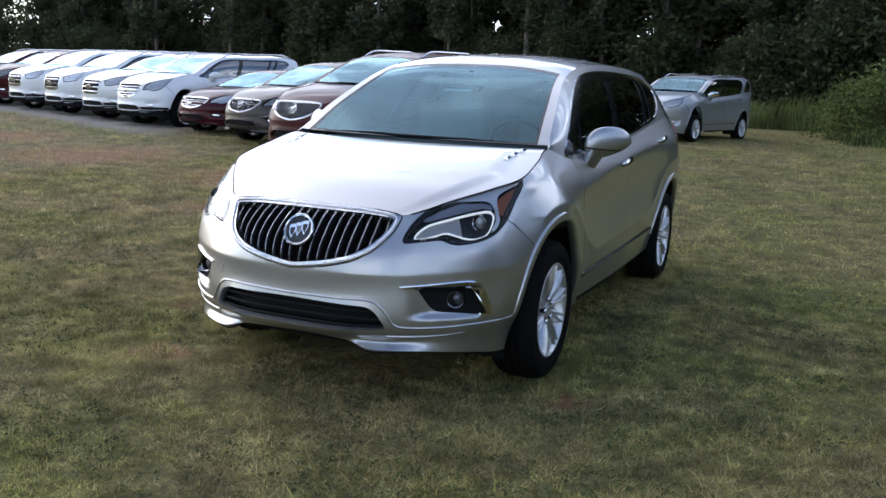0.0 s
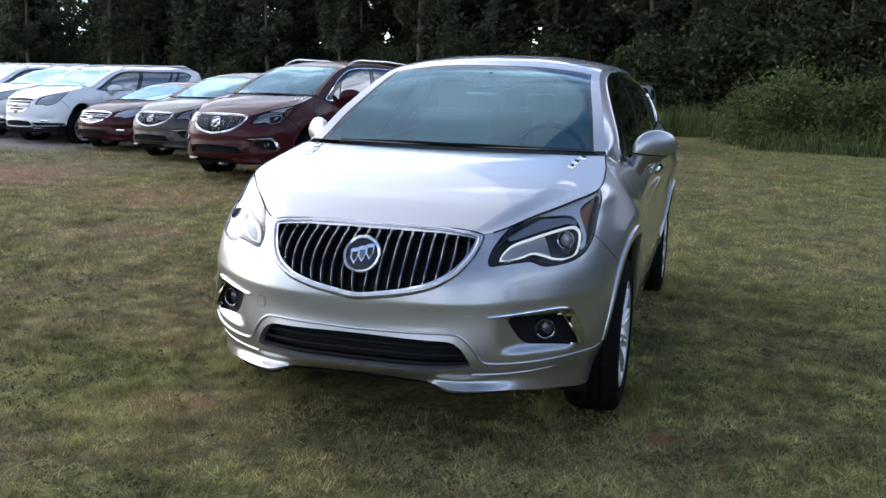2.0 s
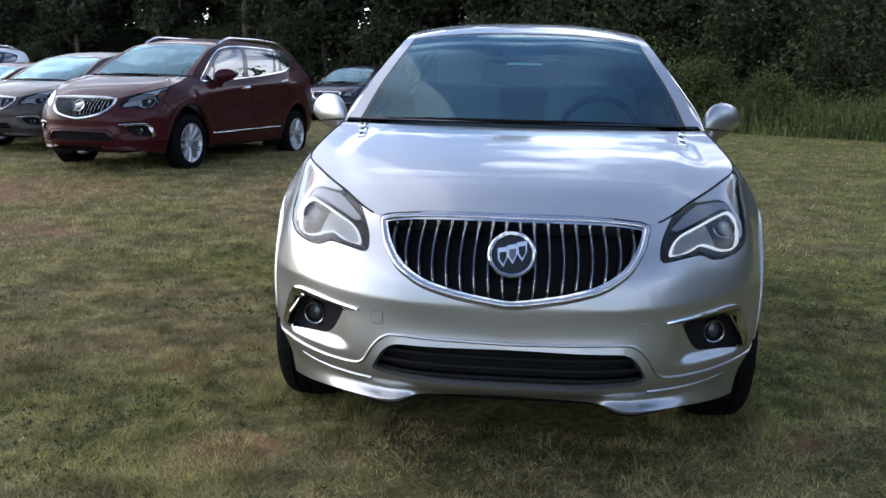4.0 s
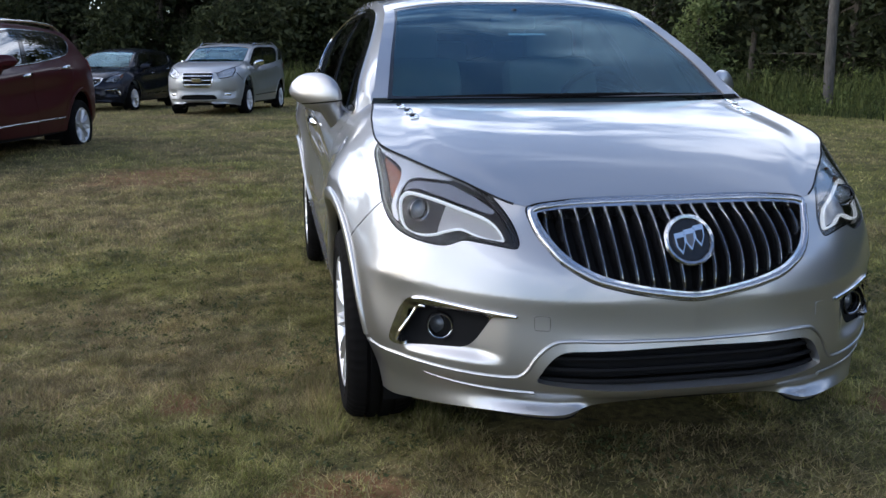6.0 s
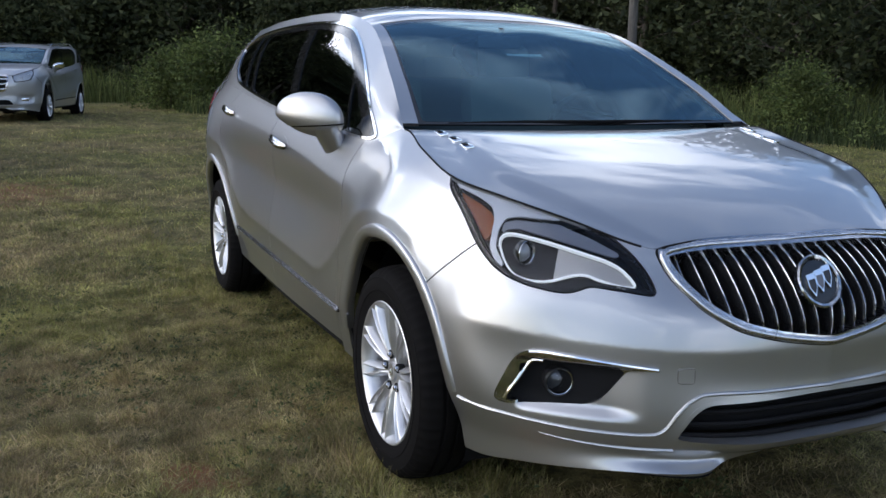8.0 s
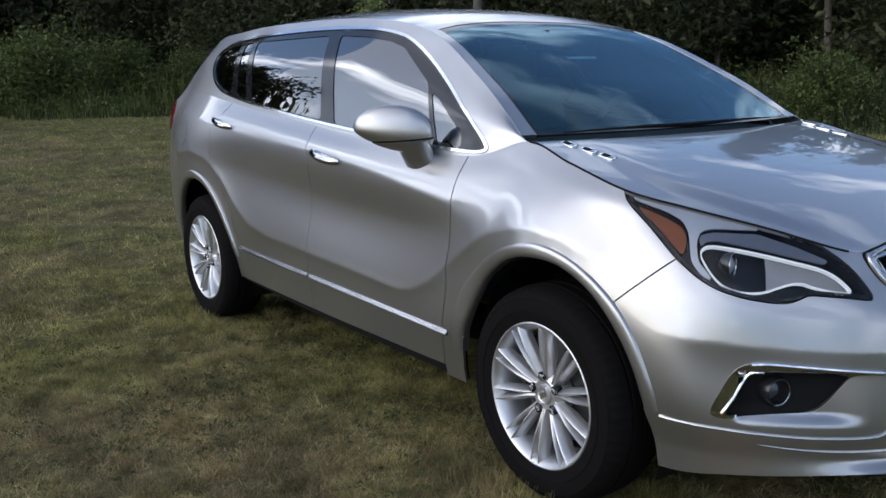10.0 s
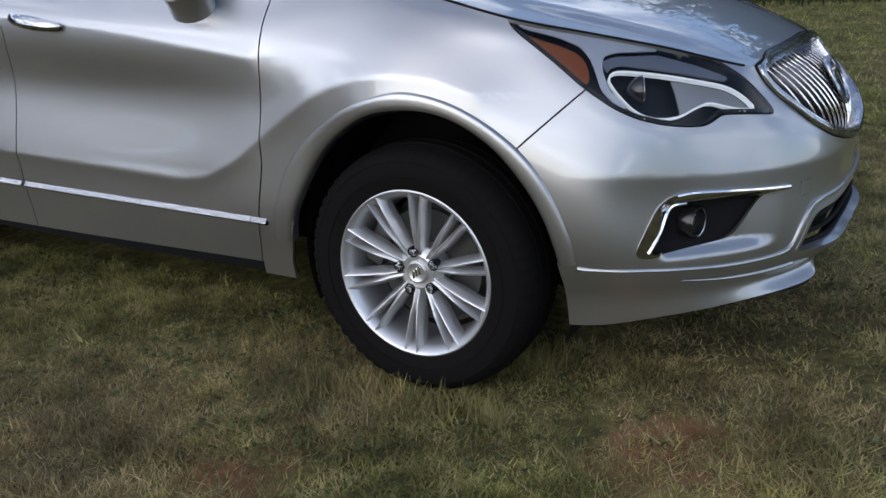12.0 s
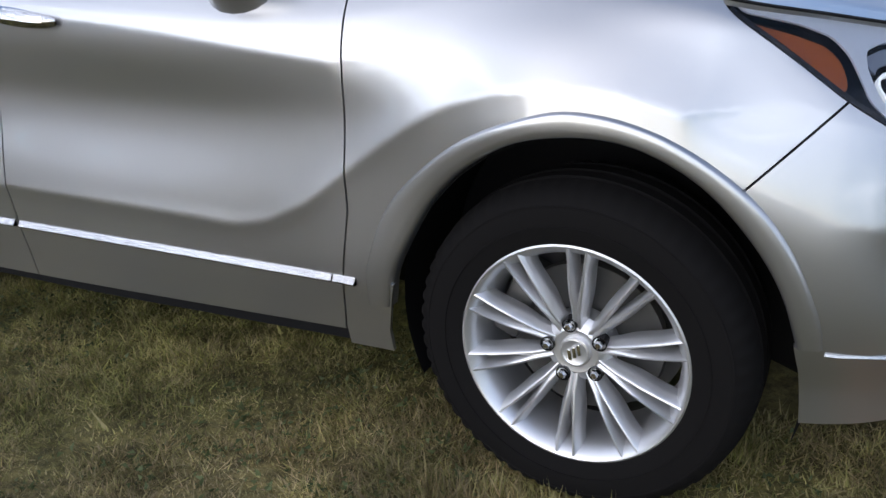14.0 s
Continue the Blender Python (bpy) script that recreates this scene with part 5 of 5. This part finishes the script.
    # three small bright vents on each side of the hood
    if front == "fins":
        cloud = hood_g.reshape(-1, 3)
        for s in (1, -1):
            base = None
            for i, yy in enumerate((-.02, .055, .13)):
                x = .612 + .01 * i
                p = cloud[np.argmin((cloud[:, 0] - x) ** 2 + (cloud[:, 1] - yy) ** 2)]
                turn = Matrix.Translation((s * p[0], p[1], p[2] + .002)) @ Matrix.Rotation(radians(9), 4, "X") @ Matrix.Rotation(radians(s * 12), 4, "Y")
                v = put("hood_vent", placed(box(0, 0, 0, .030, .060, .009, .004), turn), chrome, lbl="small chrome hood vent")
                put("vent_slot", placed(box(s * .003, .004, .004, .016, .034, .004, .0015), turn), matt_black, v)
    # wipers
    for x0, x1, lift in ((.62, -.02, .0), (.02, -.56, .0)):
        pts = []
        for t in np.linspace(0, 1, 14):
            x = x0 + (x1 - x0) * t
            f = abs(x) / .70
            base_y, base_z = .185 + .09 * f ** 2 + .02 * (1 - t) * t * 2, 1.066 + .012 * (1 - f ** 2)
            pts.append((x, base_y - .008, base_z - .011 + .006 * t * (1 - t)))
        put("wiper", tube(pts, .0055, 6), matt_black)
    return root


build_suv("silver_suv", "clean silver midsize suv with chrome grille on mown grass", silver, nu=420, nv=108)


# ---- the other parked cars ----
def scaled(sx, sy, sz):
    return lambda p: p * (sx, sy, sz)


def bluff(sx, sy, sz, nose=.10, lift=.09, square=.10):
    """A taller, squarer body: upright nose, high hood, upright sides and tail."""
    def go(p):
        p = p.copy()
        ahead = smooth(.5, -.6, p[:, 1])
        up = smooth(.5, .8, p[:, 2])
        p[:, 1] -= nose * ahead * up
        p[:, 2] += lift * up * smooth(.9, .0, p[:, 1]) * smooth(1.2, 1.0, p[:, 2])
        high = smooth(1.0, 1.45, p[:, 2])
        p[:, 0] += np.sign(p[:, 0]) * square * high * np.abs(p[:, 0]) / .6
        p[:, 1] += .22 * high * smooth(2.2, 3.1, p[:, 1])
        p[:, 2] += .05 * high * smooth(2.0, 3.0, p[:, 1])
        return p * (sx, sy, sz)
    return go


def saloon(p):
    p = p.copy()
    high = smooth(.95, 1.4, p[:, 2])
    p[:, 2] -= .05 * high
    p[:, 2] -= (p[:, 2] - 1.0) * smooth(2.3, 3.2, p[:, 1]) * high * .85
    p[:, 2] *= .90
    return p * (.98, 1.0, 1.0)


HEADING = -15.0
red_paint = paint("dark_red_paint", (.046, .005, .007), .0, .5)
maroon_paint = paint("maroon_paint", (.045, .003, .007), .0, .5)
brown_paint = paint("bronze_grey_paint", (.065, .056, .050), .5, .45)
white_paint = paint("white_paint", (.78, .78, .78), 0.0, .35)
pearl_paint = paint("pearl_white_paint", (.70, .70, .69), 0.1, .35)
pale_silver = paint("pale_silver_paint", (.43, .44, .45), .7, .45)
navy_paint = paint("dark_blue_black_paint", (.012, .014, .022), .4, .25)


for dark_coat in (red_paint, maroon_paint, navy_paint, brown_paint):
    dark_coat.node_tree.nodes["Principled BSDF"].inputs["Specular IOR Level"].default_value = 0.1
    dark_coat.node_tree.nodes["Principled BSDF"].inputs["Coat Weight"].default_value = 0.35


def park(ob, x, y, turn=HEADING):
    ob.matrix_basis = pose(x, y, float(ground_height(x, y)) - .005, 0, 0, turn)
    return ob


ROW = "cars parked in a row"
far = dict(detail=False, nu=96, nv=27, group=ROW)
park(build_suv("large_suv", "dark red large suv with chrome grille and roof rails", red_paint, warp=scaled(1.11, 1.13, 1.15), rails=True, wheel_scale=1.13, **far), -5.36, 8.6, -12)
park(build_suv("midsize_suv", "bronze grey midsize suv with chrome grille", brown_paint, **far), -7.75, 10.5)
park(build_suv("sedan", "maroon compact sedan with split black grille", maroon_paint, warp=saloon, front="split", chrome_trim=False, **far), -9.85, 11.75)
clad = dict(lip_paint=matt_black, clad=.40)
park(build_suv("white_suv", "white crossover suv with black lower cladding", white_paint, warp=bluff(1.0, 1.01, 1.06, .04, .06, .03), front="split", rails=True, wheel_scale=1.06, clad=.40, **far), -12.15, 12.5)
park(build_suv("white_suv", "white three-row suv with wide chrome bar grille", pearl_paint, warp=bluff(1.03, 1.05, 1.06, .08, .09, .04), front="bars", rails=True, clad=.40, **far), -13.95, 13.35)
boxy = park(build_suv("white_suv", "white boxy suv with tall chrome grille", white_paint, warp=bluff(1.0, 1.0, 1.08), front="bars", rails=True, **clad, **far), -16.05, 14.15)
park(copy_thing(boxy, Matrix()), -18.2, 14.95)
dark = park(build_suv("dark_suv", "dark maroon suv at the end of the row", maroon_paint, warp=bluff(1.02, 1.03, 1.06), front="bars", rails=True, **far), -20.4, 15.9)
park(copy_thing(dark, Matrix()), -22.6, 16.8)
far["group"] = "cars parked by the trees"
park(build_suv("silver_boxy_suv", "silver boxy suv with chrome grille parked by trees", pale_silver, warp=bluff(1.0, 1.06, 1.05), front="bars", rails=True, chrome_trim=False, **far), -2.28, 19.0)
navy = park(build_suv("black_suv", "blue-black midsize suv parked beside the silver one", navy_paint, **far), -5.1, 21.4)
park(copy_thing(navy, Matrix()), -8.3, 22.2)


# ---- plants ----
def leaves(rng, centres, size, count, spread, flat=.5):
    """Many small leaf blades about points: numpy arrays of points and three-cornered faces."""
    c = np.repeat(np.asarray(centres, float), count, 0)
    n = len(c)
    at = c + rng.normal(0, 1, (n, 3)) * spread
    a = rng.normal(0, 1, (n, 3)) * (1, 1, flat)
    a /= np.linalg.norm(a, axis=1, keepdims=True)
    b = np.cross(a, rng.normal(0, 1, (n, 3)))
    b /= np.linalg.norm(b, axis=1, keepdims=True)
    s = size * rng.uniform(.55, 1.35, (n, 1))
    pts = np.stack([at - a * s * .5, at + b * s * .36, at + a * s * .5 - b * s * .2], 1).reshape(-1, 3)
    return pts, np.arange(n * 3).reshape(n, 3)


def cloud_mesh(name, pts, quads, mat, parent=None, label=""):
    me = bpy.data.meshes.new(name)
    k = quads.shape[1]
    me.vertices.add(len(pts))
    me.vertices.foreach_set("co", pts.astype(np.float32).ravel())
    me.loops.add(quads.size)
    me.loops.foreach_set("vertex_index", quads.astype(np.int32).ravel())
    me.polygons.add(len(quads))
    me.polygons.foreach_set("loop_start", np.arange(0, quads.size, k, dtype=np.int32))
    me.materials.append(mat)
    me.update(calc_edges=True)
    ob = new(name, me)
    if parent:
        ob.parent = parent
    return tagged(ob, label) if label else ob


def limb(rng, start, way, length, r0, r1, bend=.12, n=6):
    pts, p, d = [np.array(start, float)], np.array(start, float), np.array(way, float)
    for _ in range(n - 1):
        d = d + rng.normal(0, bend, 3)
        d /= np.linalg.norm(d)
        p = p + d * length / (n - 1)
        pts.append(p)
    return np.array(pts), np.linspace(r0, r1, n)


def pine(seed, height):
    rng = np.random.default_rng(seed)
    root = tagged(new("pine_tree"), "tall dark pine tree at the wood's edge", "tree", "trees of the wood")
    path, rad = limb(rng, (0, 0, -.1), (0, 0, 1), height, .21, .05, .02, 12)
    solid("trunk", tube(path, rad, 9), bark_mat, root)
    tips, arms = [], []
    for k in range(54):
        t = rng.uniform(.24, 1)
        i = min(10, int(t * 11))
        base = path[i] + (path[i + 1] - path[i]) * (t * 11 - i)
        a = rng.uniform(0, 2 * math.pi)
        reach = (2.6 * (1 - t) + .7) * rng.uniform(.5, 1.1) * (.6 if t < .35 else 1)
        arm, r = limb(rng, base, (math.cos(a), math.sin(a), rng.uniform(-.1, .35)), reach, .035, .012, .15, 5)
        arms.append(tube(arm[::2], r[::2], 3))
        if t > .3 or rng.random() < .55:
            tips += [arm[2], arm[3], arm[4], arm[4]]
    tagged(solid("branch", joined(*arms), bark_mat, root), kind="stuff")
    pts, quads = leaves(rng, tips, .46, 24, .32, .45)
    cloud_mesh("crown", pts, quads, pine_mat, root)
    return root


def broadleaf(seed, height, width, count, leaf, mat, name="broadleaf_tree", label="dense dark green understorey tree of the wood", low=.08, group="trees of the wood"):
    rng = np.random.default_rng(seed)
    root = tagged(new(name), label, "tree" if height > 3 else "bush", group)
    path, rad = limb(rng, (0, 0, -.1), (0, 0, 1), height * .8, .02 * height, .006 * height, .05, 9)
    solid("trunk", tube(path, rad, 8), bark_mat, root)
    tips, arms = [], []
    for k in range(int(26 + height * 3)):
        t = rng.uniform(low, 1)
        i = min(7, int(t * 8))
        base = path[i]
        a = rng.uniform(0, 2 * math.pi)
        reach = width * (.45 + .55 * math.sin(math.pi * min(.98, t * .85 + .12))) * rng.uniform(.45, 1.05)
        arm, r = limb(rng, base, (math.cos(a), math.sin(a), rng.uniform(.0, .6)), reach, .006 * height, .002 * height, .2, 5)
        arms.append(tube(arm[::2], r[::2], 3))
        tips += [arm[1], arm[2], arm[3], arm[4], arm[4]]
    tagged(solid("branch", joined(*arms), bark_mat, root), kind="stuff")
    each = max(2, count // len(tips))
    pts, quads = leaves(rng, tips, leaf, each, width * .16, .7)
    keep = pts.reshape(-1, 3, 3)[:, :, 2].min(1) > -.05
    cloud_mesh("crown", pts.reshape(-1, 3, 3)[keep].reshape(-1, 3), np.arange(keep.sum() * 3).reshape(-1, 3), mat, root)
    return root


def stand(ob, x, y, turn, size=1.0):
    c = copy_thing(ob, pose(x, y, float(ground_height(x, y)) - .02, 0, 0, turn) @ Matrix.Scale(size / ob.scale[0], 4))
    return c


def planted(ob, x, y, turn, size=1.0):
    ob.matrix_basis = pose(x, y, float(ground_height(x, y)) - .02, 0, 0, turn) @ Matrix.Scale(size, 4)
    return ob


pick = random.Random(11)
pines = [pine(k, h) for k, h in ((1, 17), (2, 19), (3, 15), (4, 18))]
under = [broadleaf(20 + k, h, w, 6400, .28, leaf_mat) for k, (h, w) in enumerate(((6.5, 2.6), (5.0, 2.4), (8.0, 3.0)))]
EDGE = [(-75, 58), (-45, 52), (-25, 48), (-8, 44), (4, 40), (12, 32), (18, 24), (21, 14), (21, 4), (22, -6), (26, -18), (34, -34)]


edge_line = spline(EDGE, np.linspace(0, 1, 400))
edge_run = np.r_[0, np.cumsum(np.linalg.norm(np.diff(edge_line, axis=0), axis=1))]
edge_run /= edge_run[-1]
edge_out = np.gradient(edge_line, axis=0)[:, ::-1] * (-1, 1)
edge_out /= np.linalg.norm(edge_out, axis=1, keepdims=True)


def edge_place(t, back):
    """A place along the wood's edge, so far behind it."""
    on = [np.interp(t, edge_run, edge_line[:, i]) for i in (0, 1)]
    out = [np.interp(t, edge_run, edge_out[:, i]) for i in (0, 1)]
    return np.array([on[0] + out[0] * back, on[1] + out[1] * back])


used = set()
for kind, number, near_b, far_b in ((pines, 180, 1, 17), (under, 150, -.5, 11)):
    for k in range(number):
        # more than half of the pines stand along the northern side
        u = (k + pick.random()) / number
        t = (.01 + .45 * u / .62 if u < .62 else .46 + .54 * (u - .62) / .38) if kind is pines else u
        x, y = edge_place(t, pick.uniform(near_b, far_b))
        src = kind[k % len(kind)]
        turn, size = pick.uniform(0, 360), pick.uniform(.8, 1.2)
        if kind is pines:
            size *= .55 if t > .47 else .74 if t < .34 else 1
        elif t < .44:
            size *= pick.choice((.5, .6, .7, .9))
        if id(src) not in used:
            used.add(id(src))
            planted(src, x, y, turn, size)
        else:
            stand(src, x, y, turn, size)

for k in range(14):
    x, y = -76 - 5 * k + pick.uniform(-2, 2), 60 + pick.uniform(0, 12)
    stand(pines[k % 4], x, y, pick.uniform(0, 360), pick.uniform(.7, 1))

# the dark depth of the wood: leafage too far in to tell apart
deep = np.random.default_rng(8)
spots = []
for k in range(24000):
    t = deep.random()
    x, y = edge_place(t, deep.uniform(9, 20))
    spots.append((x, y, deep.random() ** 1.3 * (4.3 if t < .40 else 11) * deep.uniform(.6, 1.25)))
# crowns high in the wood, and the closed eastern side
for k in range(12000):
    x, y = edge_place(.32 + deep.random() * .2, deep.uniform(2, 20))
    spots.append((x, y, 9.5 + 9 * deep.random()))
for k in range(2600):
    x, y = edge_place(deep.random() * .42, deep.uniform(6, 20))
    spots.append((x, y, 3.5 + 6 * deep.random()))
for k in range(9000):
    x, y = edge_place(.45 + deep.random() * .2, deep.uniform(6, 16))
    spots.append((x, y, 1 + 12 * deep.random()))
for k in range(5200):
    far_x = deep.uniform(-150, -72)
    spots.append((far_x, 57 - .06 * (far_x + 72) + deep.uniform(0, 16), 9.5 * deep.random()))
pts, tris = leaves(deep, spots, .56, 7, .6, .8)
pts[:, 2] = np.maximum(pts[:, 2], .0)
tagged(cloud_mesh("wood_undergrowth", pts, tris, leaf_mat), "dark undergrowth deep inside the wood", "undergrowth", kind="stuff")

# bushes and a young tree in the tall weeds
bush = broadleaf(41, 2.4, 1.5, 9000, .12, bush_mat, "bush", "bright green leafy bush in tall weeds", .02, "bushes in the weeds")
planted(bush, 3.0, 24.2, 20, 1.0)
for x, y, s in ((4.8, 24.0, .9), (1.9, 25.3, .8), (6.6, 23.4, .75), (9.5, 21.0, .7), (15.0, 14.5, .8), (14.5, 9.0, .7), (13.6, 3.5, .75)):
    stand(bush, x, y, pick.uniform(0, 360), s)
sapling = broadleaf(43, 3.6, .85, 4200, .12, young_mat, "young_tree", "slender young tree with pale green leaves", .15, "bushes in the weeds")
planted(sapling, 8.9, 17.6, 0, 1.0)

# pole
pole = tagged(solid("utility_pole", tube([(0, 0, -.3), (0, 0, 4), (.03, 0, 9)], [.13, .12, .10], 14), pole_mat), "weathered grey wooden utility pole in tall weeds", "pole")
pole.matrix_basis = pose(13.02, 18.6, float(ground_height(13.02, 18.6)))


def blades(name, x, y, tall, wide, lean, mat, label, seed, category="grass"):
    """Grass: thin bent blades standing on the ground, one sheet of stuff."""
    rng = np.random.default_rng(seed)
    n = len(x)
    z = ground_height(x, y)
    a = rng.uniform(0, 2 * math.pi, n)
    h = np.asarray(tall) * rng.uniform(.5, 1.3, n)
    w = wide * rng.uniform(.7, 1.3, n)
    tilt = rng.normal(0, lean, (n, 2)) * h[:, None]
    dx, dy = np.cos(a) * w, np.sin(a) * w
    base = np.stack([x, y, z - .004], 1)
    mid = base + np.stack([tilt[:, 0] * .35, tilt[:, 1] * .35, h * .6], 1)
    tip = base + np.stack([tilt[:, 0], tilt[:, 1], h * (1 - .25 * np.minimum(1, np.abs(tilt).sum(1) / h))], 1)
    off = np.stack([dx, dy, np.zeros(n)], 1)
    if np.max(tall) < .2:
        pts, k = np.stack([base - off, base + off, tip], 1).reshape(-1, 3), 3
    else:
        pts, k = np.stack([base - off, base + off, mid + off * .7, tip, mid - off * .7], 1).reshape(-1, 3), 5
    return tagged(cloud_mesh(name, pts, np.arange(n * k).reshape(n, k), mat), label, category, kind="stuff")


# mown grass: thick near the walk, thinner and coarser further off
rng = np.random.default_rng(3)


def sown(n, x0, x1, y0, y1):
    x, y = rng.uniform(x0, x1, n), rng.uniform(y0, y1, n)
    bare = np.zeros(n)
    for cx, cy, r in CLAY:
        bare = np.maximum(bare, .62 * (1 - smooth(.3 * r, 1.05 * r, np.hypot(x - cx, y - cy))))
    bare = np.maximum(bare, .93 * smooth(-9.6, -12, x) * smooth(4.7, 5.6, y + .45 * x))
    under_car = (np.abs(x) < .42) & (y > -.4) & (y < 3.1)
    keep = (rng.random(n) > bare) & ~under_car
    return x[keep], y[keep]


def near_share(x, y):
    """One near the walk and the car's front, falling off to nothing."""
    return 1 / (1 + np.exp((np.hypot((x + .6) * .95, y + .6) - 4.0) / .45))


hills = np.random.default_rng(17).random((96, 96))


def uneven(x, y, size):
    """Smooth random numbers from 0 to 1 over the ground, with lumps of that many metres."""
    u, v = np.asarray(x) / size, np.asarray(y) / size
    i, j = np.floor(u).astype(int), np.floor(v).astype(int)
    f, g = u - i, v - j
    f, g = f * f * (3 - 2 * f), g * g * (3 - 2 * g)
    at = lambda a, b: hills[a % 96, b % 96]
    return (at(i, j) * (1 - f) + at(i + 1, j) * f) * (1 - g) + (at(i, j + 1) * (1 - f) + at(i + 1, j + 1) * f) * g


def growth(x, y):
    """How tall the mown grass stands, about one: clumps a hand wide among thin places."""
    return .28 + 1.0 * uneven(x, y, .13) + .45 * uneven(x + 3, y, .45)


x, y = sown(980000, -7.5, 6.5, -7.5, 6.5)
thin = rng.random(len(x)) < near_share(x, y) * np.clip(.22 + 1.25 * uneven(x, y, .13), 0, 1)
x, y = x[thin], y[thin]
blades("mown_grass", x, y, .029 * growth(x, y), .0026, .85, blade_mat, "short dry mown grass, green and straw", 1)
# the close sward beside the car, where the walk ends
x, y = sown(230000, -2.7, -.45, -1.3, 2.9)
thin = rng.random(len(x)) < smooth(-2.7, -2.3, x) * smooth(-1.3, -.9, y) * smooth(2.9, 2.2, y) * np.clip(.18 + 1.3 * uneven(x, y, .13), 0, 1)
x, y = x[thin], y[thin]
blades("mown_grass", x, y, .027 * growth(x, y), .0017, .7, blade_mat, "close short sward, green and straw, beside the car", 12)
# the lawn beside the car's far door
x, y = sown(400000, -8.5, -1.0, -.5, 9.0)
thin = rng.random(len(x)) < (1 - near_share(x, y)) * smooth(-8.5, -6.5, x) * smooth(9.0, 6.5, y) * smooth(-.5, .5, y) * np.clip(.2 + 1.2 * uneven(x, y, .16), 0, 1)
x, y = x[thin], y[thin]
blades("mown_grass", x, y, .036 * growth(x, y), .0042, .6, blade_mat, "short mown lawn, green and straw, in low clumps", 13)
# denser tufts among it
x, y = sown(100000, -7.5, 6.5, -7.5, 6.5)
thin = rng.random(len(x)) < near_share(x, y)
x, y = np.repeat(x[thin], 12), np.repeat(y[thin], 12)
wide = np.repeat(rng.uniform(.008, .026, len(x) // 12), 12)
tall = np.repeat(rng.uniform(.020, .040, len(x) // 12), 12)
blades("grass_tufts", x + rng.normal(0, 1, len(x)) * wide, y + rng.normal(0, 1, len(x)) * wide, tall * growth(x, y) ** .7, .0029, .75, blade_mat, "thicker tufts in the mown grass", 4)
# uncut grass round the tyres
a = rng.uniform(0, 2 * math.pi, 2600)
wheel_x, wheel_y = rng.choice((-.77, .77), 2600), rng.choice((0, 2.751), 2600)
x, y = wheel_x + (.135 + .09 * rng.random(2600)) * np.sign(np.cos(a)), wheel_y + .30 * np.sin(a)
x, y = np.repeat(x, 4), np.repeat(y, 4)
blades("grass_tufts", x + rng.normal(0, .012, len(x)), y + rng.normal(0, .012, len(x)), .066, .0023, .4, blade_mat, "taller grass standing against the tyres", 9)
# small broad-leaved plants in the lawn
x, y = sown(52000, -7.5, 6.5, -7.5, 6.5)
thin = rng.random(len(x)) < near_share(x, y) * np.clip(2.6 * uneven(x + 9, y, .3) - .9, 0, 1)
x, y = x[thin], y[thin]
pts, tris = leaves(rng, np.stack([x, y, ground_height(x, y) + .014], 1), .019, 6, (.014, .014, .007), .5)
tagged(cloud_mesh("lawn_weeds", pts, tris, lawn_weed_mat), "low broad-leaved plants in the lawn", "weeds", kind="stuff")
# dry clippings lying on it
x, y = sown(150000, -7.5, 6.5, -7.5, 6.5)
thin = rng.random(len(x)) < near_share(x, y) * np.clip(2.2 * uneven(x, y, .6) - .55, .05, 1)
blades("dry_clippings", x[thin], y[thin], .016, .0020, 2.0, straw_mat, "dry straw-coloured clippings lying on the grass", 6)
x, y = sown(560000, -17, 15, -9, 29)
thin = rng.random(len(x)) < (1 - near_share(x, y)) * np.clip(1.25 - np.hypot(x, y) / 32, .25, 1)
x, y = x[thin], y[thin]
blades("mown_grass", x, y, .050 * (.4 + 1.2 * uneven(x, y, .35)), .0055, .65, blade_mat, "short dry mown grass, green and straw", 2)

# tall weeds along the wood, lower where they meet the lawn
def weed_places(n, deep_by):
    t = rng.uniform(.40, .93, n)
    into = rng.uniform(0, 1, n) ** 1.5 * deep_by
    back = -17 + 9 * smooth(.53, .66, t) + into + rng.normal(0, .35, n)
    p = np.array([edge_place(a, b) for a, b in zip(t, back)])
    off_lawn = (p[:, 0] > 1.95 + .25 * np.sin(p[:, 1] * 1.9)) | (p[:, 1] > 31)
    p, into = p[off_lawn], into[off_lawn]
    clump = .55 + .45 * np.sin(p[:, 0] * 1.3 + 2 * np.sin(p[:, 1] * .9)) * np.sin(p[:, 1] * 1.1 + np.sin(p[:, 0] * .7))
    return p, clump, smooth(0, 3.5, into)


pts, clump, rise = weed_places(64000, 11)
tall = (.22 + .85 * rise) * (.6 + .6 * clump)
# the eastern weeds take the darker copy: their shade is in the colour
shaded_side = pts[:, 1] + .5 * pts[:, 0] + rng.normal(0, 1.5, len(pts)) < 22.5
for which, mat, words, seed in ((~shaded_side, lit_weed_mat, "tall uncut pale green weeds along the edge of the wood", 5), (shaded_side, shaded_weed_mat, "tall dark green rank weeds before the wood", 15)):
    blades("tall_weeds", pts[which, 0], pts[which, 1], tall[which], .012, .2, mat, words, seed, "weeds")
pts, clump, rise = weed_places(2600, 10)
top = (.2 + .8 * rise) * (.4 + .9 * clump) * rng.uniform(.2, 1.1, len(pts))
pts, tris = leaves(rng, np.stack([pts[:, 0], pts[:, 1], ground_height(pts[:, 0], pts[:, 1]) + top + .08], 1), .10, 14, .16, .7)
tagged(cloud_mesh("weed_leaves", pts, tris, bush_mat), "broad leaves of tall weeds by the wood", "weeds", kind="stuff")
